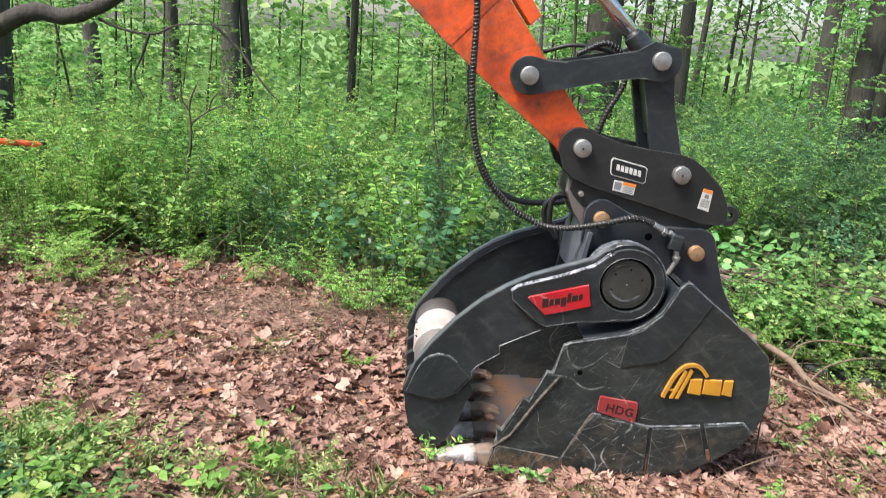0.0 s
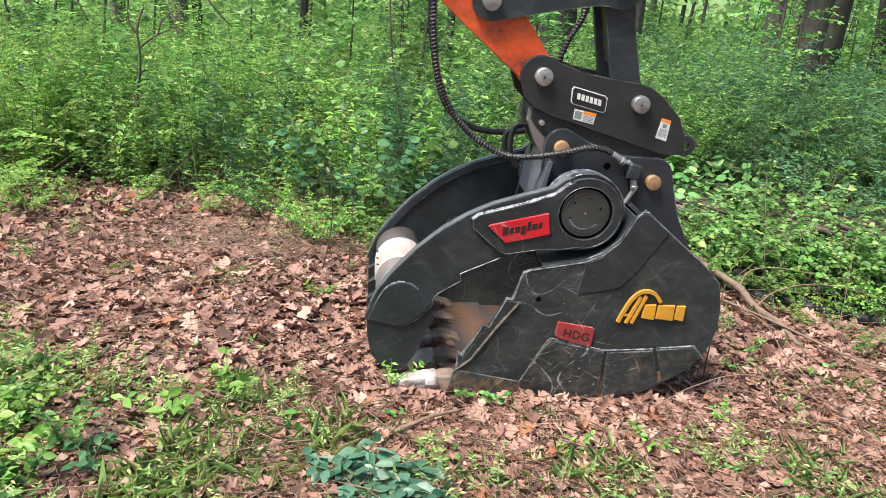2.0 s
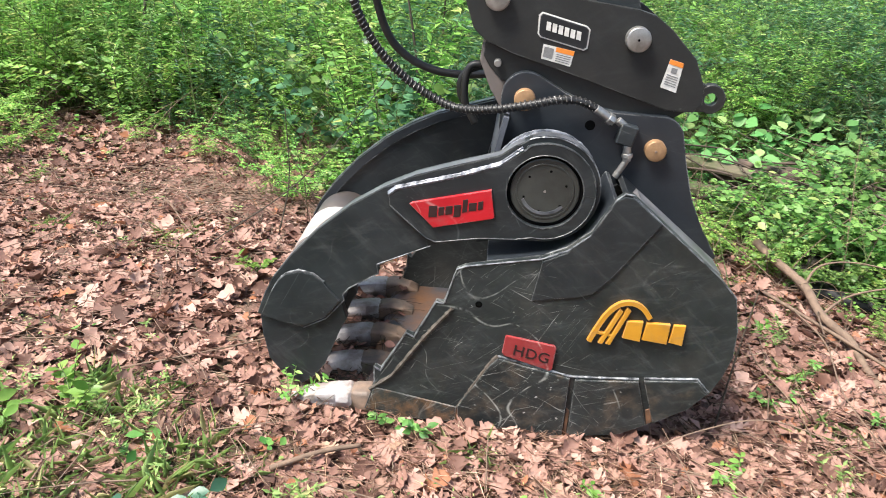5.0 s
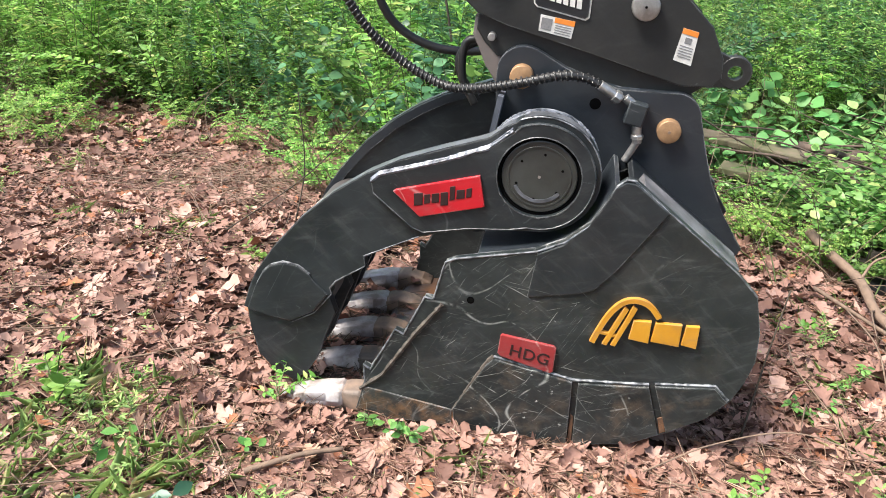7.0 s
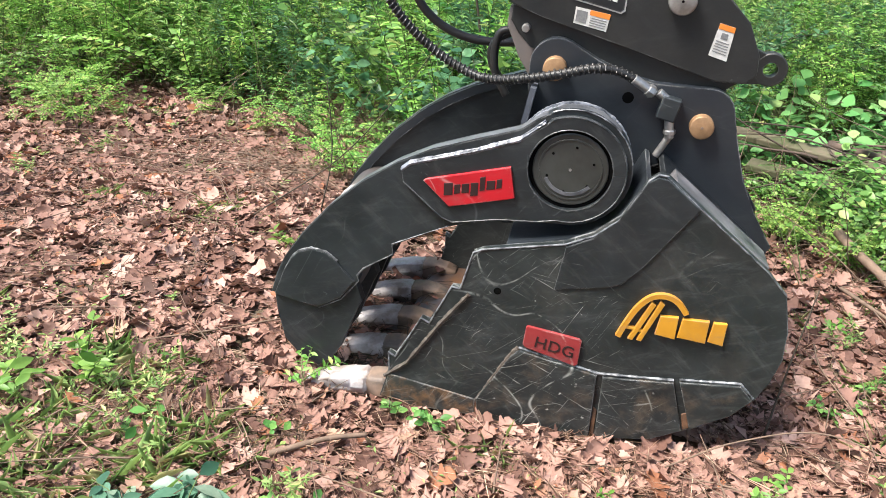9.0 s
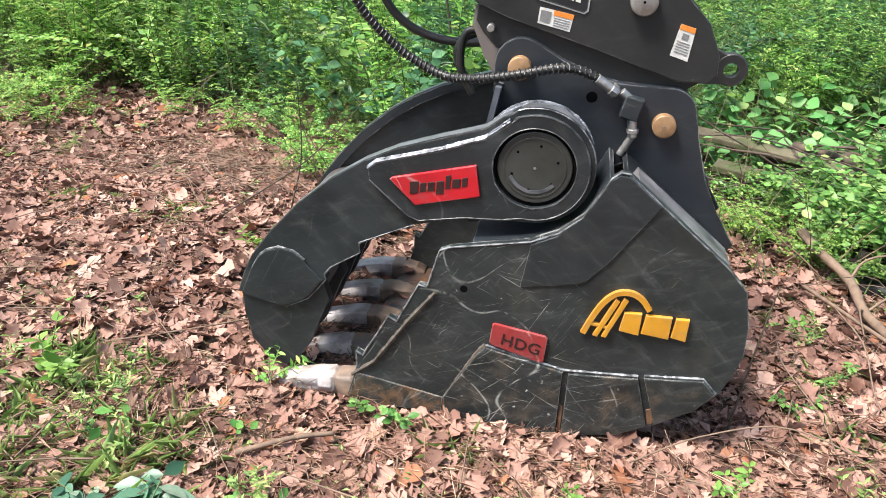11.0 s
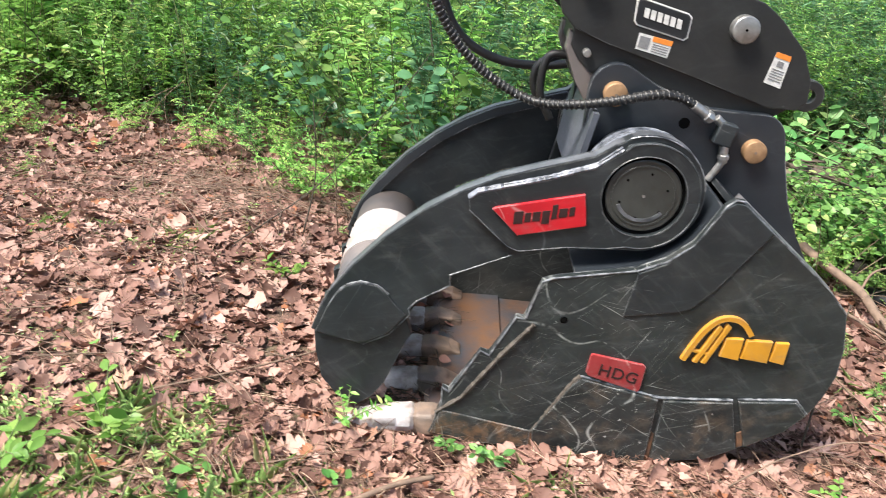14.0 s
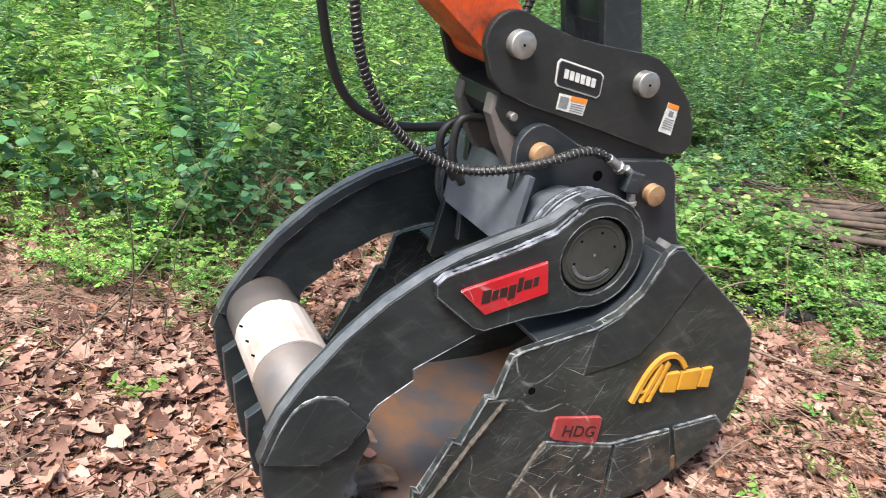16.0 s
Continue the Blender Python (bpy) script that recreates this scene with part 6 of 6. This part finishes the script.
def litter():
    r = random.Random(77)
    bins = [([], [], [], []) for _ in OAKS]
    n = 0
    while n < 16500:
        x, y = r.uniform(-4.6, 3.4), r.uniform(-1.5, 3.4)
        if y > bank_edge(x) + 0.5 or under_bucket(x, y) or (x > 1.35 and y > 1.25 - 0.58 * (x - 1.38) and r.random() < 0.9):
            continue
        green = x < -0.9 + 0.3 * noise.noise((y * 2, 0, 0)) and y < 0.05 + 0.25 * noise.noise((x * 1.5, 3, 0))
        if green and r.random() < 0.6 or (y < -0.55 and r.random() < 0.35):
            continue
        p, w, u = leaf_pose(r, x, y, 0.3)
        b = bins[r.randrange(14) + (14 if -1.4 < x < 1.3 and y < 0.3 else 0)]
        b[0].append(p), b[1].append(w), b[2].append(u), b[3].append((0.042 + 0.098 * r.random() ** 1.7) * (0.88 if y < -0.1 else 1.0))
        n += 1
    bits, out = ([], [], [], []), ([], [], [], [])
    while len(bits[0]) < 52000:
        x, y = r.uniform(-4.6, 3.4), r.uniform(-1.5, 3.2)
        if y > bank_edge(x) + 0.5 or under_bucket(x, y) or (x > 1.35 and y > 1.25 - 0.58 * (x - 1.38) and r.random() < 0.9):
            continue
        p, w, u = leaf_pose(r, x, y, 0.4)
        bits[0].append(p), bits[1].append(w), bits[2].append(u), bits[3].append(0.01 + 0.045 * r.random() ** 1.4)
    while len(out[0]) < 9000:
        x, y = r.gauss(-0.5, 4), r.gauss(-1.5, 3)
        if y > bank_edge(x) + 0.5 or (-4.6 < x < 3.4 and y > -1.5):
            continue
        p, w, u = leaf_pose(r, x, y, 0.4)
        out[0].append(p), out[1].append(w), out[2].append(u), out[3].append(r.uniform(0.06, 0.13))
    vf = join([place(s, *b) for s, b in zip(OAKS, bins)] + [place(leaf_shape(0.36, 0.08, 0.2), *bits), place(leaf_shape(0.38, 0.1, 0.3), *out)])
    ob = new("leaf_litter", mesh_np("leaf_litter", vf, DRYLEAF))
    ob.parent = ground
    return tagged(ob, "thick layer of curled brown oak leaves", kind="stuff")


litter()


def twigs():
    r = random.Random(31)
    out = []
    for _ in range(2300):
        if r.random() < 0.3:
            x, y = r.gauss(-1.3, 0.6), r.gauss(1.75, 0.35)
        else:
            x, y = r.uniform(-4, 3), r.uniform(-1.3, 3)
        if under_bucket(x, y) or y > bank_edge(x) + 0.6:
            continue
        a = r.uniform(0, 6.28)
        p = curve_np((x, y, ground_z(x, y) + r.uniform(0.012, 0.05)), (math.cos(a), math.sin(a), r.uniform(-0.05, 0.12)), r.uniform(0.08, 0.38), 0.02, 5, r)
        if any(under_bucket(q[0], q[1]) for q in p):
            continue
        out.append(tube_np(p, r.uniform(0.0012, 0.0035), 0.001, 4))
    ob = new("fallen_twigs", mesh_np("fallen_twigs", join(out), TWIG))
    ob.parent = ground
    tagged(ob, "dry brown twigs among the leaves", kind="stuff")
    items = []
    while len(items) < 14000:
        x, y = r.uniform(-3.2, 2.4), r.uniform(-1.3, 2.2)
        if len(items) > 11000:
            x, y = r.uniform(-1.2, 1.4), r.uniform(-0.9, 0.0)
        if under_bucket(x, y):
            continue
        a = r.uniform(0, 6.28)
        items.append(((x, y, ground_z(x, y) + r.uniform(0.014, 0.045)), np.array([math.cos(a), math.sin(a), r.gauss(0, 0.16)]), r.uniform(0.04, 0.13)))
    ob = new("dry_needles", mesh_np("dry_needles", gather(leaf_shape(0.011, 0.004, 0.08), items, r), NEEDLE))
    ob.parent = ground
    tagged(ob, "pale dry needles and straw among the leaves", kind="stuff")


twigs()


def ground_green():
    """Grass and small weeds, thick on the near rim and sparse among the leaves."""
    r = random.Random(12)
    blades, small, tiny = [], [], []
    spots = []
    while len(spots) < 300:
        x, y = r.uniform(-3.8, -0.75), r.uniform(-1.4, 0.25)
        if noise.noise((x * 2.6, y * 2.6, 4)) > r.uniform(-0.35, 0.25) and y < 0.12 + 0.25 * noise.noise((x * 1.5, 3, 0)) - 0.7 * max(0, x + 1.55):
            if x < -1.45 or r.random() < 0.6:
                spots.append((x, y, r.uniform(0.6, 1.1)))
    while len(spots) < 420:
        spots.append((r.uniform(-0.9, 1.4), r.uniform(-1.3, -0.42), r.uniform(0.4, 0.9)))
    while len(spots) < 640:
        x, y = r.uniform(-3.8, 2.6), r.uniform(-0.4, 3.0)
        if not (-0.9 < x < 0.85 and -0.12 < y < 1.0) and y < bank_edge(x) + 0.3:
            spots.append((x, y, r.uniform(0.3, 0.8)))
    stalks = []
    for x, y, s in spots:
        z = ground_z(x, y)
        k = r.random()
        if k < 0.42:
            for _ in range(int(80 * s)):
                a = r.uniform(0, 6.28)
                blades.append(((x + r.gauss(0, 0.06), y + r.gauss(0, 0.06), z), np.array([math.cos(a) * 0.9, math.sin(a) * 0.9, r.uniform(0.4, 1.6)]), s * r.uniform(0.04, 0.13)))
        elif k < 0.64:
            for _ in range(int(70 * s)):
                a = r.uniform(0, 6.28)
                small.append(((x + r.gauss(0, 0.075), y + r.gauss(0, 0.075), z + abs(r.gauss(0.015, 0.025))), np.array([math.cos(a), math.sin(a), r.uniform(-0.2, 0.5)]), s * r.uniform(0.012, 0.03)))
        elif k < 0.93:
            for _ in range(int(6 * s) + 1):
                a = r.uniform(0, 6.28)
                q = curve_np((x + r.gauss(0, 0.05), y + r.gauss(0, 0.05), z), (math.cos(a) * 0.6, math.sin(a) * 0.6, 1), s * r.uniform(0.07, 0.19), 0.15, 6, r)
                stalks.append(tube_np(q[::2], 0.0014, 0.0007, 3))
                small += leaves_on(q, r, 0.011, 0.028, 0, 0.15, 0.9, 0.2, True, 0.3)
        else:
            for _ in range(int(8 * s)):
                a = r.uniform(0, 6.28)
                tiny.append(((x + r.gauss(0, 0.04), y + r.gauss(0, 0.04), z + r.uniform(0.015, 0.05)), np.array([math.cos(a), math.sin(a), r.uniform(-0.1, 0.4)]), s * r.uniform(0.03, 0.06)))
    tagged(new("weed_stalks", mesh_np("weed_stalks", join(stalks), STEM)), "thin green stalks of small weeds among the leaves", "ground plants", kind="stuff")
    for name, shape, items, mt, label in (("grass", leaf_shape(0.012, 0.008, 0.4), blades, GRASS, "short green grass blades among the leaves"), ("creeping_weeds", leaf_shape(0.16, 0.05, 0.2), small, WEEDLEAF, "small creeping green weeds among the leaves"), ("seedlings", leaf_shape(0.33, 0.06, 0.15, True), tiny, GREEN, "small broad-leaved seedlings among the leaves")):
        ob = new(name, mesh_np(name, gather(shape, items, r), mt))
        tagged(ob, label, "ground plants", kind="stuff")


ground_green()


def small_plant(name, x, y, z, stems, length, size, width, mat, label, seed, flat=0.6):
    r = random.Random(seed)
    st, items = [], []
    for _ in range(stems):
        a = r.uniform(0, 6.28)
        p = curve_np((x, y, z), (math.cos(a) * flat, math.sin(a) * flat, 1 - flat * 0.6), length * r.uniform(0.6, 1.1), 0.25, 6, r)
        st.append(tube_np(p, 0.0025, 0.0012, 4))
        items += leaves_on(p, r, size * 0.6, size, 0, 0.2, 0.8, 0.2, True, 0.3)
    ob = thing(name, (x, y, z), label, "plant")
    for nm, vf, mt in (("stalk", join(st), STEM), ("foliage", gather(leaf_shape(width, 0.06, 0.2, True), items, r), mat)):
        o = tagged(new(nm, mesh_np(nm, vf, mt)), kind="stuff")
        o.parent = ob
        o.matrix_parent_inverse = Matrix.Translation((-x, -y, -z))


small_plant("cut_weeds", -0.73, -0.72, 0.03, 24, 0.26, 0.066, 0.3, BLUEGREEN, "heap of wilted blue-green cut weeds on the ground", 3, 0.85)
small_plant("seedling", -1.5, -0.3, 0.03, 4, 0.17, 0.06, 0.25, LIME, "bright seedling with long pointed leaves", 4)
small_plant("young_weed", -1.75, -0.55, 0.03, 6, 0.24, 0.035, 0.26, GREEN, "leafy young weed at the rim of the clearing", 5, 0.3)
small_plant("young_weed", -1.95, -0.35, 0.03, 6, 0.24, 0.035, 0.26, LIME, "leafy young weed at the rim of the clearing", 6, 0.4)
small_plant("young_weed", -1.28, -0.2, 0.02, 5, 0.22, 0.05, 0.26, LIME, "leafy young weed at the rim of the clearing", 7, 0.4)
small_plant("sprig", -0.665, -0.02, 0.02, 4, 0.17, 0.026, 0.2, LIME, "fresh green sprig caught at the thumb tip", 8, 0.5)
small_plant("sprig", -0.36, -0.05, 0.0, 4, 0.07, 0.03, 0.3, GREEN, "small green sprig beside the bucket's edge", 9, 0.6)
small_plant("sprig", -0.25, -0.1, 0.0, 4, 0.09, 0.035, 0.3, GREEN, "small green sprig beside the bucket's edge", 10, 0.5)
for k, (x, y, n) in enumerate(((0.95, 0.24, 4), (0.72, -0.17, 5), (1.1, 0.45, 4), (1.02, 0.8, 5), (1.3, 0.15, 4), (0.3, -0.4, 5), (0.55, -0.55, 5), (0.0, -0.5, 4))):
    small_plant("young_weed", x, y, ground_z(x, y), n, 0.1 + 0.02 * (k % 3), 0.03, 0.24, (GREEN, LIME)[k % 2], "little green weed in the leaf litter", 40 + k, 0.6)
small_plant("young_weed", -1.0, 0.75, 0.06, 5, 0.12, 0.035, 0.25, LIME, "little green weed in the leaf litter", 12, 0.5)

for k, (x, y, n, ln) in enumerate(((-1.95, -0.2, 7, 0.22), (-1.9, -0.5, 8, 0.26), (-2.15, -0.4, 7, 0.25), (-1.8, -0.8, 8, 0.25), (-2.05, -0.75, 8, 0.28), (-1.65, -0.62, 5, 0.16), (-2.3, -0.1, 6, 0.2), (-2.4, -0.55, 8, 0.28))):
    small_plant("broadleaf_weed", x, y, ground_z(x, y), n, ln, 0.046, 0.27, (GREEN, LIME, DEEP)[k % 3], "broad-leaved green weed at the rim of the clearing", 60 + k, 0.55)

# single leaves lying where the camera passes nearest
r5 = random.Random(99)
oak_meshes = [mesh_np("leaf", s, DRYLEAF) for s in OAKS[14:]]
n = 0
while n < 300:
    x, y = r5.uniform(-1.6, 1.4), r5.uniform(-0.75, 0.5)
    if under_bucket(x, y) or (-0.85 < x < 0.7 and -0.05 < y < 0.9):
        continue
    p, w, u = leaf_pose(r5, x, y, 0.2)
    s = 0.04 + 0.06 * r5.random() ** 1.5
    yv = Vector(w).normalized()
    xv = yv.cross(Vector(u)).normalized()
    zv = xv.cross(yv)
    lf = new("leaf", r5.choice(oak_meshes))
    lf.matrix_basis = Matrix.Translation((p[0], p[1], p[2] + 0.003)) @ Matrix((xv, yv, zv)).transposed().to_4x4() @ Matrix.Diagonal((s, s, s, 1))
    lf.parent = ground
    n += 1
